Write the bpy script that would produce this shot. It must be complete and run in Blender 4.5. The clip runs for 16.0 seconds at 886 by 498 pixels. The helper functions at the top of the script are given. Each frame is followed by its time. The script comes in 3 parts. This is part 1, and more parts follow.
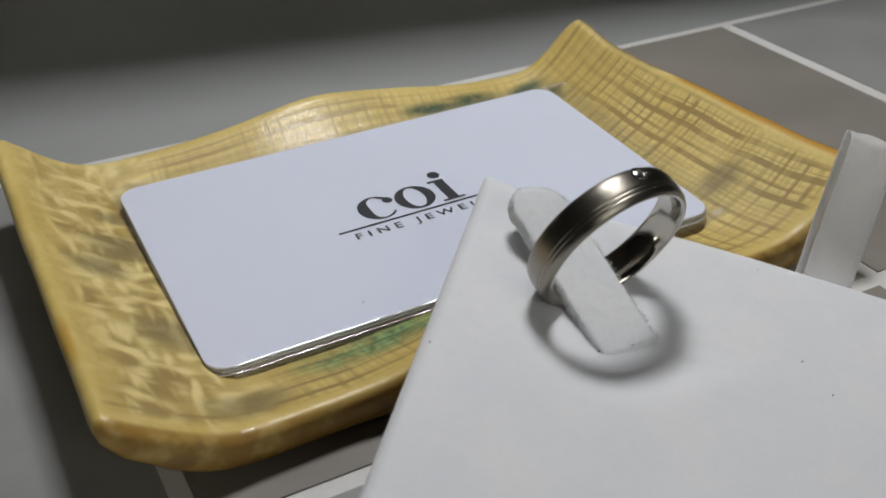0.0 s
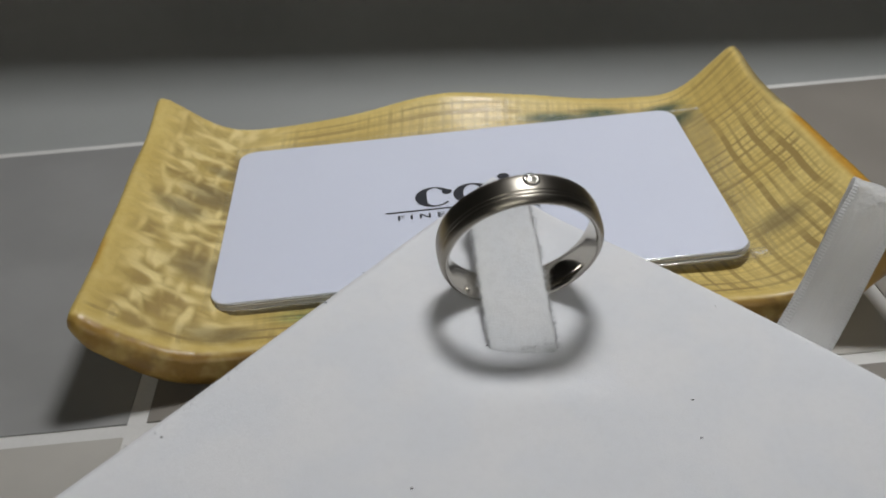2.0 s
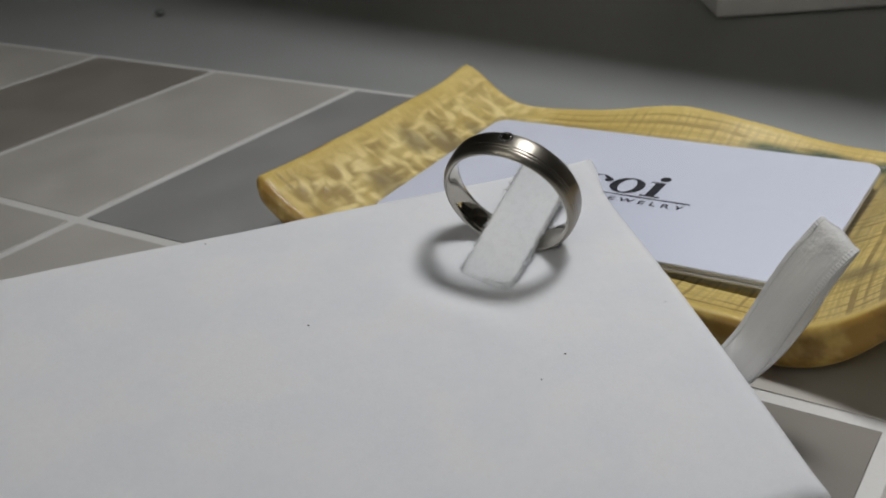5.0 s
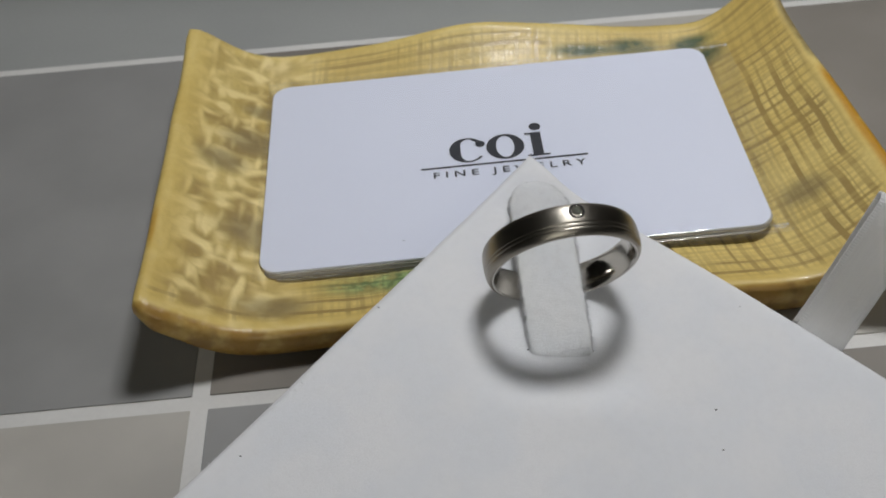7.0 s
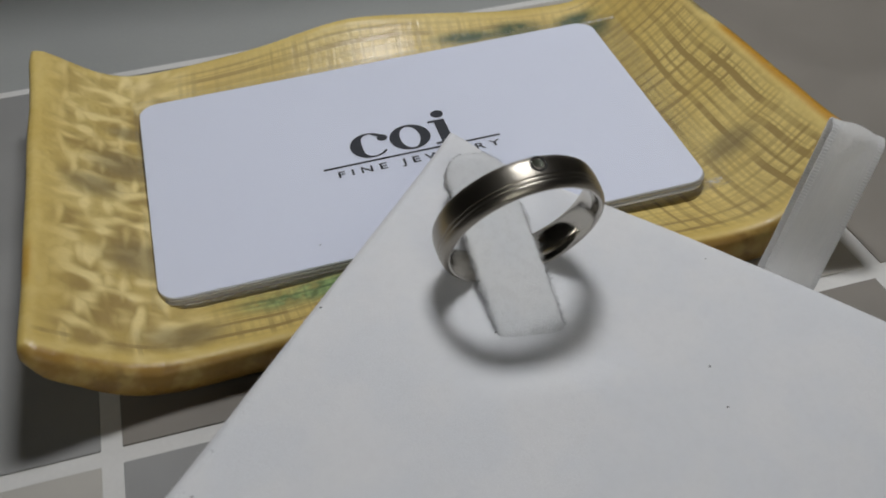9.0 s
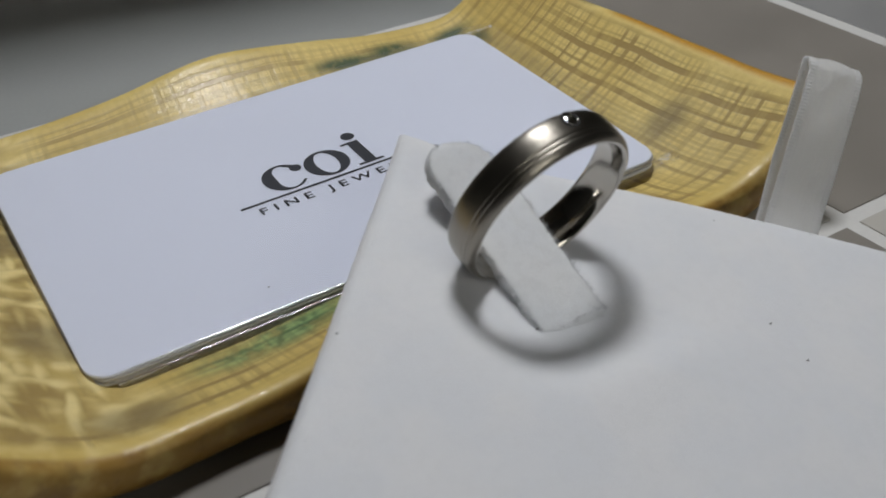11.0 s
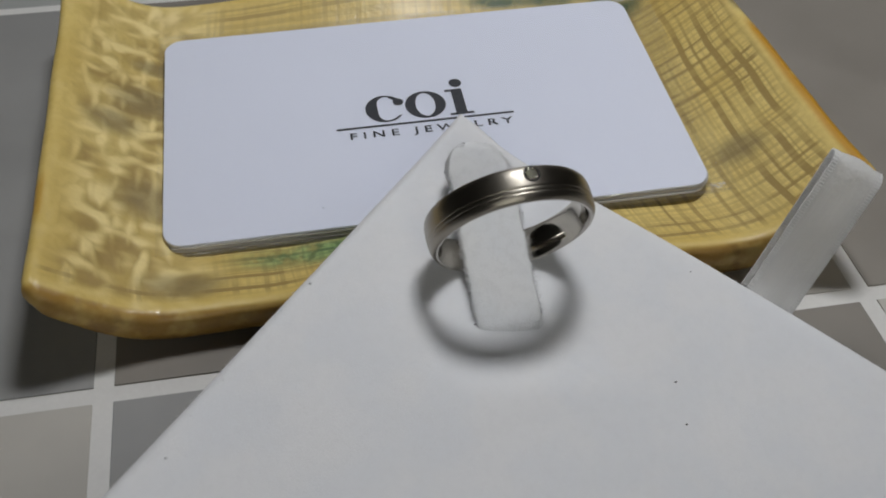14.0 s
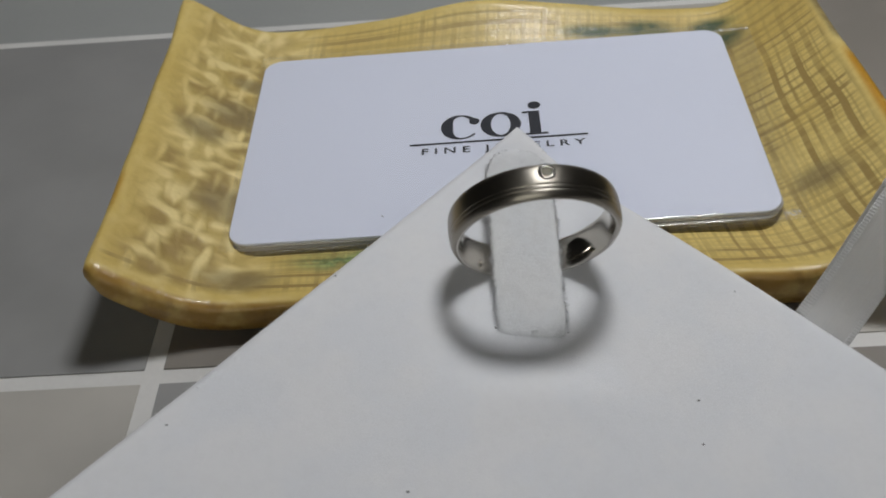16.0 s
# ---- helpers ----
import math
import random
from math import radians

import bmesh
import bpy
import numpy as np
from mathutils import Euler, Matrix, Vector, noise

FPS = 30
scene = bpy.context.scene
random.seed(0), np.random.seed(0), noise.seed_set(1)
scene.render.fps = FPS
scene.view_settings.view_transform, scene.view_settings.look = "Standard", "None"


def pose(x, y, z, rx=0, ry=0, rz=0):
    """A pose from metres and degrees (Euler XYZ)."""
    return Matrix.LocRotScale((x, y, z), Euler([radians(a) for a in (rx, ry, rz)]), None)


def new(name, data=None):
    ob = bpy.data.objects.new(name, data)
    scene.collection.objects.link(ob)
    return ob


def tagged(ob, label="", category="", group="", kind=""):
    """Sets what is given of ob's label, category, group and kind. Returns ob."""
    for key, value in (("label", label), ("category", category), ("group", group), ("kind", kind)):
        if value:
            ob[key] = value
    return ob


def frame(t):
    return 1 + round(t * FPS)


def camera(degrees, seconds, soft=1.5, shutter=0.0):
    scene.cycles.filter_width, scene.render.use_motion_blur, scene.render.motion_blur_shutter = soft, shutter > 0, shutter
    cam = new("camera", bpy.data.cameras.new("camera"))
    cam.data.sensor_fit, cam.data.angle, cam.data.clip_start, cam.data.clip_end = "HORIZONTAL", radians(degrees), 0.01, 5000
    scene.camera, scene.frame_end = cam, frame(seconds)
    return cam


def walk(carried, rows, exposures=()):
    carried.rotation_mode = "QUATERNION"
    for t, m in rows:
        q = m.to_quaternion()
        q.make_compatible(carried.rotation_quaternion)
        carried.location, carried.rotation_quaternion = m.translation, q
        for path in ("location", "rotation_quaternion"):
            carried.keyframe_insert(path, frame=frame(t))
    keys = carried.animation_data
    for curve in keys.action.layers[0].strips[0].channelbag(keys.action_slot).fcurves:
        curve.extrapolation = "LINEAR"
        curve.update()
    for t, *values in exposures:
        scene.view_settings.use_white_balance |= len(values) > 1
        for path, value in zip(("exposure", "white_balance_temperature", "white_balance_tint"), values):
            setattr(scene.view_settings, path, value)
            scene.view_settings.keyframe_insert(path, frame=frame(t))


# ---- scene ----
cam = camera(46.72, 16.0, soft=1.8)
cam.data.dof.use_dof, cam.data.dof.focus_distance, cam.data.dof.aperture_fstop = True, 0.165, 44.0
PATH = [
    (0, -0.06896, -0.14012, 0.09776, 57.451, 0.072, -28.103),
    (0.5, -0.05443, -0.15685, 0.10391, 57.535, 1.501, -21.551),
    (1, -0.03476, -0.16277, 0.09850, 58.604, 3.167, -14.620),
    (1.5, -0.02429, -0.16663, 0.09762, 59.171, 2.624, -8.857),
    (2, -0.00999, -0.16903, 0.09667, 59.468, 3.779, -3.662),
    (2.5, 0.01064, -0.17322, 0.09691, 60.062, 4.341, 4.361),
    (3, 0.03523, -0.17477, 0.09683, 60.971, 5.143, 12.940),
    (3.2, 0.04161, -0.17432, 0.09672, 61.470, 5.288, 15.225),
    (3.9, 0.06870, -0.17838, 0.09196, 63.426, 5.367, 26.397),
    (4.6, 0.08669, -0.18224, 0.08666, 65.002, 4.739, 35.108),
    (5.3, 0.07573, -0.17533, 0.09394, 63.110, 4.512, 30.541),
    (5.5, 0.07104, -0.17022, 0.09426, 62.187, 5.716, 27.501),
    (6, 0.03514, -0.15679, 0.11066, 58.608, 4.601, 11.941),
    (6.5, 0.00784, -0.15759, 0.11827, 52.986, 3.685, 1.047),
    (7, -0.01471, -0.15653, 0.12779, 47.309, 3.262, -3.686),
    (7.5, -0.01785, -0.15299, 0.12255, 46.685, 3.204, -3.428),
    (8, -0.01652, -0.15502, 0.12057, 47.452, 2.978, -3.611),
    (8.5, -0.02076, -0.15198, 0.11354, 49.064, 1.954, -7.753),
    (9, -0.03047, -0.14809, 0.10887, 50.150, 2.499, -15.637),
    (9.2, -0.03425, -0.14499, 0.10558, 51.529, 2.239, -18.723),
    (9.9, -0.04744, -0.13561, 0.09927, 52.900, 2.111, -27.793),
    (10.6, -0.05691, -0.12628, 0.09179, 54.244, 1.772, -33.080),
    (11.3, -0.05334, -0.13430, 0.08671, 56.921, 1.527, -29.333),
    (11.5, -0.04630, -0.14403, 0.08713, 58.331, 2.221, -25.164),
    (12, -0.03665, -0.16146, 0.08322, 61.546, 1.506, -16.796),
    (12.5, -0.02995, -0.16823, 0.08095, 61.666, 1.409, -10.968),
    (13, -0.03010, -0.16938, 0.08227, 60.143, 0.746, -10.112),
    (13.5, -0.02844, -0.15867, 0.09537, 53.840, -0.667, -9.784),
    (14, -0.02415, -0.14514, 0.11984, 44.996, -1.087, -10.019),
    (14.5, -0.02481, -0.13698, 0.13492, 40.241, 0.013, -8.476),
    (15, -0.02326, -0.13838, 0.13119, 41.430, 0.283, -7.996),
    (15.5, -0.01849, -0.14325, 0.11793, 44.761, 0.620, -6.317),
    (16, -0.00282, -0.15350, 0.11261, 49.137, 3.830, 0.007),
]

walk(cam, [(t, pose(x, y, z, rx, ry, rz)) for t, x, y, z, rx, ry, rz in PATH],
     exposures=[(0, 0.07, 6450, 10), (6, 0.04, 6450, 10), (6.5, 0.09, 6450, 10), (7, 0.03, 6450, 10), (7.5, -0.05, 6430, 10), (8, -0.05, 6420, 10), (9, -0.12, 6400, 10), (11.5, -0.06, 6340, 10),
                (13, -0.07, 6340, 10), (13.5, -0.06, 6400, 10), (14, -0.12, 6420, 10), (14.5, -0.16, 6440, 10), (15.2, -0.10, 6450, 10), (16, -0.11, 6430, 10)])

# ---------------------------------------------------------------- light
# A tube lamp under an unseen board, an added shelf that shades the table's back, and an added fill light behind.
MM = 0.001
world = bpy.data.worlds.new("world")
world.use_nodes = True
world.node_tree.nodes["Background"].inputs[0].default_value = (1.0, 0.96, 0.90, 1)
world.node_tree.nodes["Background"].inputs[1].default_value = 0.02
scene.world = world
scene.view_settings.exposure = 0.0

TUBE_AT, TUBE_TILT = Vector((64 * MM, 76 * MM, 360 * MM)), -19
tube = bpy.data.lights.new("tube_light", "AREA")
tube.shape, tube.size, tube.size_y = "RECTANGLE", 86 * MM, 64 * MM
tube.energy, tube.color = 0.87, (0.98, 0.985, 0.99)
new("tube_light", tube).matrix_world = Matrix.Translation(TUBE_AT) @ pose(0, 0, 0, TUBE_TILT)

# Added fill from behind the camera; no window is known there.
FILL_X, FILL_Z, FILL_W, FILL_H = -50, 880, 900, 900
fill_light = bpy.data.lights.new("fill_light", "AREA")
fill_light.shape, fill_light.size, fill_light.size_y = "RECTANGLE", 0.86, 0.86
fill_light.energy, fill_light.color = 6.6, (1.0, 0.985, 0.89)
new("fill_light", fill_light).matrix_world = pose(FILL_X * MM, -1.655, FILL_Z * MM, 72)



# ---------------------------------------------------------------- helpers for nodes
class Nodes:
    """Short hand for a material's node tree; places in millimetres of the object."""

    def __init__(self, name):
        self.mat = bpy.data.materials.new(name)
        self.mat.use_nodes = True
        self.tree = self.mat.node_tree
        self.shader = self.tree.nodes["Principled BSDF"]
        self.out = self.tree.nodes["Material Output"]
        coords = self.tree.nodes.new("ShaderNodeTexCoord")
        scale = self.tree.nodes.new("ShaderNodeVectorMath")
        scale.operation = "SCALE"
        scale.inputs["Scale"].default_value = 1000
        self.link(coords.outputs["Object"], scale.inputs[0])
        self.mm = scale.outputs[0]

    def link(self, a, b):
        self.tree.links.new(a, b)

    def put(self, socket, value):
        if isinstance(value, bpy.types.NodeSocket):
            self.link(value, socket)
        elif isinstance(value, (tuple, list)) and len(value) == 3 and socket.type == "RGBA":
            socket.default_value = (*value, 1)
        else:
            socket.default_value = value

    def math(self, op, a, b=0.0, c=0.0, clamp=False):
        n = self.tree.nodes.new("ShaderNodeMath")
        n.operation, n.use_clamp = op, clamp
        for socket, v in zip(n.inputs, (a, b, c)):
            self.put(socket, v)
        return n.outputs[0]

    def vec(self, op, a, b=(0, 0, 0)):
        n = self.tree.nodes.new("ShaderNodeVectorMath")
        n.operation = op
        self.put(n.inputs[0], a)
        self.put(n.inputs[1], b)
        return n.outputs["Value"] if op in ("LENGTH", "DISTANCE", "DOT_PRODUCT") else n.outputs[0]

    def noise(self, at=None, scale=1.0, detail=3.0, rough=0.55, colour=False):
        n = self.tree.nodes.new("ShaderNodeTexNoise")
        self.link(at or self.mm, n.inputs["Vector"])
        n.inputs["Scale"].default_value, n.inputs["Detail"].default_value, n.inputs["Roughness"].default_value = scale, detail, rough
        return n.outputs["Color"] if colour else n.outputs["Fac"]

    def span(self, v, a, b, lo=0.0, hi=1.0):
        n = self.tree.nodes.new("ShaderNodeMapRange")
        n.interpolation_type = "SMOOTHSTEP"
        for socket, w in zip(n.inputs, (v, a, b, lo, hi)):
            self.put(socket, w)
        return n.outputs[0]

    def mix(self, f, a, b):
        n = self.tree.nodes.new("ShaderNodeMix")
        n.data_type = "RGBA"
        self.put(n.inputs["Factor"], f)
        self.put(n.inputs["A"] if n.inputs["A"].type == "RGBA" else n.inputs[6], a)
        self.put(n.inputs["B"] if n.inputs["B"].type == "RGBA" else n.inputs[7], b)
        return n.outputs[2]

    def xyz(self, at=None):
        n = self.tree.nodes.new("ShaderNodeSeparateXYZ")
        self.link(at or self.mm, n.inputs[0])
        return n.outputs

    def join(self, x, y, z=0.0):
        n = self.tree.nodes.new("ShaderNodeCombineXYZ")
        for socket, v in zip(n.inputs, (x, y, z)):
            self.put(socket, v)
        return n.outputs[0]

    def random(self):
        return self.tree.nodes.new("ShaderNodeObjectInfo").outputs["Random"]

    def bump(self, height, strength=0.3, distance=0.0002):
        n = self.tree.nodes.new("ShaderNodeBump")
        n.inputs["Strength"].default_value, n.inputs["Distance"].default_value = strength, distance
        self.link(height, n.inputs["Height"])
        self.link(n.outputs[0], self.shader.inputs["Normal"])
        return self

    def set(self, **values):
        for key, v in values.items():
            self.put(self.shader.inputs[key.replace("_", " ")], v)
        return self


# ---------------------------------------------------------------- materials
def paint(name, colour, rough=0.5, vary=0.06, scale=0.05, fine=1.2, bump=0.15):
    n = Nodes(name)
    low, high = n.noise(scale=scale), n.noise(scale=fine, detail=2)
    f = n.math("ADD", n.math("MULTIPLY", low, 0.7), n.math("MULTIPLY", high, 0.3))
    dark = tuple(c * (1 - vary) for c in colour)
    light = tuple(min(1, c * (1 + vary)) for c in colour)
    n.set(Base_Color=n.mix(n.span(f, 0.3, 0.7), dark, light), Roughness=rough)
    n.bump(high, bump, 0.0001)
    return n.mat


def tile_paint(name, colour):
    n = Nodes(name)
    clouds, grain = n.noise(scale=0.045), n.noise(scale=2.2, detail=3, rough=0.7)
    tint = n.span(n.random(), 0, 1, 0.95, 1.05)
    base = n.mix(n.span(clouds, 0.3, 0.7), tuple(c * 0.93 for c in colour), tuple(c * 1.06 for c in colour))
    base = n.mix(n.span(grain, 0.66, 0.74, 0, 0.35), base, tuple(c * 0.75 for c in colour))
    base = n.vec("MULTIPLY", base, n.join(tint, tint, tint))
    n.set(Base_Color=base, Roughness=n.span(clouds, 0.3, 0.7, 0.42, 0.55))
    n.bump(grain, 0.12, 0.0001)
    return n.mat


def glaze():
    """Honey-coloured ceramic glaze over the print of a coarse cloth, with brown pools and two runs of copper green."""
    n = Nodes("honey_glaze")
    warp = n.vec("SUBTRACT", n.noise(scale=0.045, detail=2, colour=True), (0.5, 0.5, 0.5))
    scaled = n.tree.nodes.new("ShaderNodeVectorMath")
    scaled.operation = "SCALE"
    scaled.inputs["Scale"].default_value = 2.0
    n.link(warp, scaled.inputs[0])
    at = n.vec("ADD", n.mm, scaled.outputs[0])
    x, y, z = n.xyz(at)
    px, py, pz = n.xyz()

    def white(cell, seed):
        w = n.tree.nodes.new("ShaderNodeTexWhiteNoise")
        w.noise_dimensions = "2D"
        n.link(n.join(cell, seed), w.inputs["Vector"])
        return w.outputs["Value"]

    def threads(u, v, pitch, shift):
        """Thread marks along v at an uneven pitch in u, broad or fine, strong or faint, broken along their length."""
        g = n.math("ADD", n.math("DIVIDE", u, pitch), n.math("MULTIPLY", n.noise(n.join(u, n.math("MULTIPLY", v, 0.5), shift), 0.05, 1), 0.5))
        cell, f = n.math("FLOOR", g), n.math("FRACT", g)
        off = n.math("ABSOLUTE", n.math("SUBTRACT", f, n.span(white(cell, shift + 3.0), 0, 1, 0.34, 0.66)))
        wide = n.span(white(cell, shift + 6.0), 0, 1, 0.05, 0.16)
        line = n.span(off, n.math("ADD", wide, 0.12), wide)
        along = n.span(n.noise(n.join(n.math("MULTIPLY", cell, 7.3), n.math("MULTIPLY", v, 0.09), shift), 1.0, 2), 0.36, 0.56, 0.5, 1)
        return n.math("MULTIPLY", n.math("MULTIPLY", line, n.span(white(cell, shift), 0.0, 0.8, 0.40, 1.0)), along)

    fade = n.span(n.noise(scale=0.05, detail=2), 0.36, 0.58)
    fade2 = n.span(n.noise(n.vec("ADD", n.mm, (50, 20, 0)), scale=0.06, detail=2), 0.36, 0.56)
    # The cloth follows the slanted end and bows up over the slope.
    slant = n.math("MULTIPLY", n.math("MULTIPLY", y, 0.032), n.span(x, 30, 62))
    bow = n.math("ADD", n.math("MULTIPLY_ADD", n.math("MULTIPLY", y, y), -0.0012, x), slant)
    dip = n.math("MULTIPLY_ADD", n.math("POWER", n.math("MAXIMUM", n.math("SUBTRACT", x, 44.0), 0.0), 2.0), -0.006, y)
    warp_lines = n.math("MULTIPLY", n.math("MAXIMUM", threads(bow, y, 2.3, 3.0), n.math("MULTIPLY", threads(bow, y, 1.15, 9.0), 0.5)), n.span(fade, 0, 1, 0.45, 1))
    weft_lines = n.math("MULTIPLY", n.math("MAXIMUM", threads(dip, x, 2.5, 17.0), n.math("MULTIPLY", threads(dip, x, 1.25, 5.0), 0.5)), n.span(fade2, 0, 1, 0.45, 1))
    left = n.span(px, -30, -46)
    back = n.span(py, 24, 32)
    lines = n.math("MAXIMUM", n.math("MULTIPLY", warp_lines, n.span(back, 0, 1, 1.0, 0.7)), weft_lines)
    lines = n.math("MULTIPLY", n.math("ADD", lines, n.math("MULTIPLY", n.math("MINIMUM", warp_lines, weft_lines), 0.4), clamp=True), 0.9)
    near_card = n.math("MULTIPLY", left, n.span(px, -60.5, -56.0, 0.35, 1.0))
    blur = n.noise(n.join(n.math("MULTIPLY", x, 0.9), n.math("MULTIPLY", y, 1.1), 0.0), 0.11, 2, 0.5)
    # On this side the cloth left ragged pale strokes both ways on a browner ground.
    along_slope = n.math("SUBTRACT", px, pz)
    flat_strokes = n.noise(n.join(n.math("MULTIPLY", along_slope, 0.15), n.math("MULTIPLY", py, 0.34), 2.0), 1.0, 0.6, 0.4)
    tall_strokes = n.noise(n.join(n.math("MULTIPLY", along_slope, 0.33), n.math("MULTIPLY", py, 0.15), 8.0), 1.0, 0.6, 0.4)
    weave = n.math("MAXIMUM", flat_strokes, n.math("MULTIPLY", tall_strokes, 0.95))
    hollow = n.span(n.math("ADD", weave, n.math("MULTIPLY", n.math("SUBTRACT", n.noise(at, 0.22, 1), 0.5), 0.25)), 0.73, 0.42)
    ground = n.math("MULTIPLY", n.span(blur, 0.36, 0.60, 0.40, 1.0), hollow)
    pools = n.math("MULTIPLY", ground, n.span(near_card, 0, 1, 0.0, 0.85))
    marks = n.math("MAXIMUM", n.math("MULTIPLY", lines, n.span(n.math("MULTIPLY", left, n.span(py, -38, -33)), 0, 1, 1.0, 0.08)), pools)
    inside = n.math("MULTIPLY", n.span(n.math("ABSOLUTE", py), 39.6, 37.0), n.span(n.math("ABSOLUTE", px), 61.4, 59.4))
    marks = n.math("MULTIPLY", n.math("MULTIPLY", marks, n.span(back, 0, 1, 1.0, 0.75)), inside)
    fine = n.noise(at, 0.9, 3, 0.6)
    base = n.mix(n.span(n.noise(scale=0.05), 0.35, 0.7), (0.64, 0.475, 0.14), (0.78, 0.615, 0.22))
    base = n.mix(n.span(fine, 0.35, 0.75, 0, 0.25), base, (0.50, 0.35, 0.11))
    base = n.mix(n.math("MULTIPLY", n.math("SUBTRACT", 1.0, hollow), n.math("MULTIPLY", near_card, 0.75)), base, (0.90, 0.75, 0.36))
    base = n.mix(n.math("MULTIPLY", n.math("MAXIMUM", n.span(px, -54, -60), n.span(py, -35, -39)), 0.45), base, (0.62, 0.445, 0.115))
    base = n.mix(marks, base, (0.325, 0.22, 0.07))

    def spot(cx, cy, rx, ry, lo, hi):
        d = n.vec("LENGTH", n.join(n.math("DIVIDE", n.math("SUBTRACT", x, cx), rx), n.math("DIVIDE", n.math("SUBTRACT", y, cy), ry)))
        return n.span(d, 1.0, 0.25, lo, hi)

    mottle = n.span(n.noise(at, 0.28, 3), 0.38, 0.6)
    for cx, cy, rx, ry in ((-42.5, -35, 7, 3.2), (-53.4, 2.2, 4.5, 4), (-48.5, 10, 6, 5), (-47, -16, 6, 5.5), (-47, 21, 5, 2.5), (51.5, -20.5, 4.5, 3.5)):
        base = n.mix(n.math("MULTIPLY", spot(cx, cy, rx * 1.3, ry * 1.3, 0, 0.70), n.span(mottle, 0, 1, 0.9, 1)), base, (0.21, 0.16, 0.075))
    # Copper green: a dark run behind the cards and a paler one in front of them.
    for cx, cy, rx, ry in ((32, 34.2, 8, 3.6), (44.5, 33.8, 7, 3.4), (21, 33.6, 10, 2.4), (47.0, 28.6, 4.0, 4.5)):
        base = n.mix(n.math("MULTIPLY", spot(cx, cy, rx, ry, 0, 0.95), n.span(mottle, 0, 1, 0.75, 1)), base, (0.035, 0.075, 0.03))
    for cx, cy, rx, ry in ((-22, -30.2, 18, 4.6), (-12, -29.0, 13, 4.6)):
        base = n.mix(n.math("MULTIPLY", spot(cx, cy, rx, ry, 0, 0.85), n.span(mottle, 0, 1, 0.6, 1)), base, n.mix(n.math("MAXIMUM", lines, n.span(n.noise(at, 0.42, 3, 0.6), 0.40, 0.58, 0, 0.9)), (0.27, 0.42, 0.17), (0.04, 0.12, 0.05)))
    # Amber runs on the outer rims.
    outer = n.math("MULTIPLY", n.span(n.math("MULTIPLY_ADD", py, 0.024, px), 60.8, 61.8), n.span(n.math("ABSOLUTE", n.math("ADD", py, 16.0)), 25.0, 19.0))
    outer = n.math("MAXIMUM", outer, n.math("MULTIPLY", n.span(px, -61.0, -62.0, 0, 0.6), n.span(n.math("ABSOLUTE", n.math("ADD", py, 22.0)), 7.0, 2.0)))
    rim = n.math("MULTIPLY", outer, n.span(n.noise(scale=0.12), 0.25, 0.42))
    base = n.mix(rim, base, (0.50, 0.255, 0.015))
    bare = n.math("MULTIPLY", n.span(n.math("MULTIPLY_ADD", py, 0.024, px), 60.9, 61.9), n.span(py, 8.0, 14.0, 0, 0.8))
    base = n.mix(n.math("MULTIPLY", bare, n.span(n.noise(scale=0.2), 0.3, 0.55, 0.4, 1)), base, (0.20, 0.15, 0.06))
    base = n.mix(spot(60.2, 42.6, 2.4, 2.4, 0, 0.9), base, (0.06, 0.045, 0.03))
    # The glaze breaks into amber and brown blotches on the outer sides.
    wall = n.math("MULTIPLY", n.span(n.math("ABSOLUTE", py), 40.2, 41.4), n.span(n.noise(n.vec("ADD", n.mm, (9, 3, 0)), 0.16, 3), 0.30, 0.52, 0.5, 1.0))
    base = n.mix(wall, base, (0.36, 0.205, 0.04))
    blotch = n.math("MULTIPLY", n.span(n.math("ABSOLUTE", py), 40.4, 41.4), n.span(n.noise(n.vec("ADD", n.mm, (31, 7, 0)), 0.22, 3), 0.50, 0.66, 0, 0.45))
    base = n.mix(blotch, base, (0.15, 0.075, 0.02))
    n.set(Base_Color=base, Roughness=n.span(fine, 0.3, 0.7, 0.40, 0.54), Coat_Weight=0.15, Coat_Roughness=0.10)
    relief = n.math("ADD", n.math("MULTIPLY_ADD", fine, 0.25, n.math("MULTIPLY", marks, -0.22)), n.math("MULTIPLY", n.noise(at, 0.32, 2), n.span(left, 0, 1, 0.5, 0.7)))
    relief = n.math("ADD", relief, n.math("MULTIPLY", weave, n.span(left, 0, 1, 0.0, 1.5)))
    n.bump(relief, 0.55, 0.0005)
    for link in [k for k in n.tree.links if k.to_socket == n.shader.inputs["Normal"]]:
        n.link(link.from_socket, n.shader.inputs["Coat Normal"])
    return n.mat


def brushed_steel():
    n = Nodes("brushed_grey_metal")
    x, y, z = n.xyz()
    scratch = n.noise(n.join(n.math("MULTIPLY", n.math("ARCTAN2", y, x), 2.2), n.math("MULTIPLY", z, 9.0), 0.0), 3.0, 4, 0.7)
    n.set(Base_Color=n.mix(scratch, (0.25, 0.228, 0.195), (0.35, 0.323, 0.28)), Metallic=1.0, Roughness=n.span(scratch, 0.2, 0.8, 0.30, 0.40), Anisotropic=0.6, Anisotropic_Rotation=0.25)
    tangent = n.tree.nodes.new("ShaderNodeTangent")
    tangent.direction_type, tangent.axis = "RADIAL", "Z"
    n.link(tangent.outputs[0], n.shader.inputs["Tangent"])
    n.bump(scratch, 0.10, 0.00005)
    return n.mat


def polished_steel():
    n = Nodes("polished_metal")
    smear = n.noise(scale=0.5)
    n.set(Base_Color=(0.52, 0.49, 0.44), Metallic=1.0, Roughness=n.span(smear, 0.3, 0.7, 0.07, 0.16))
    return n.mat


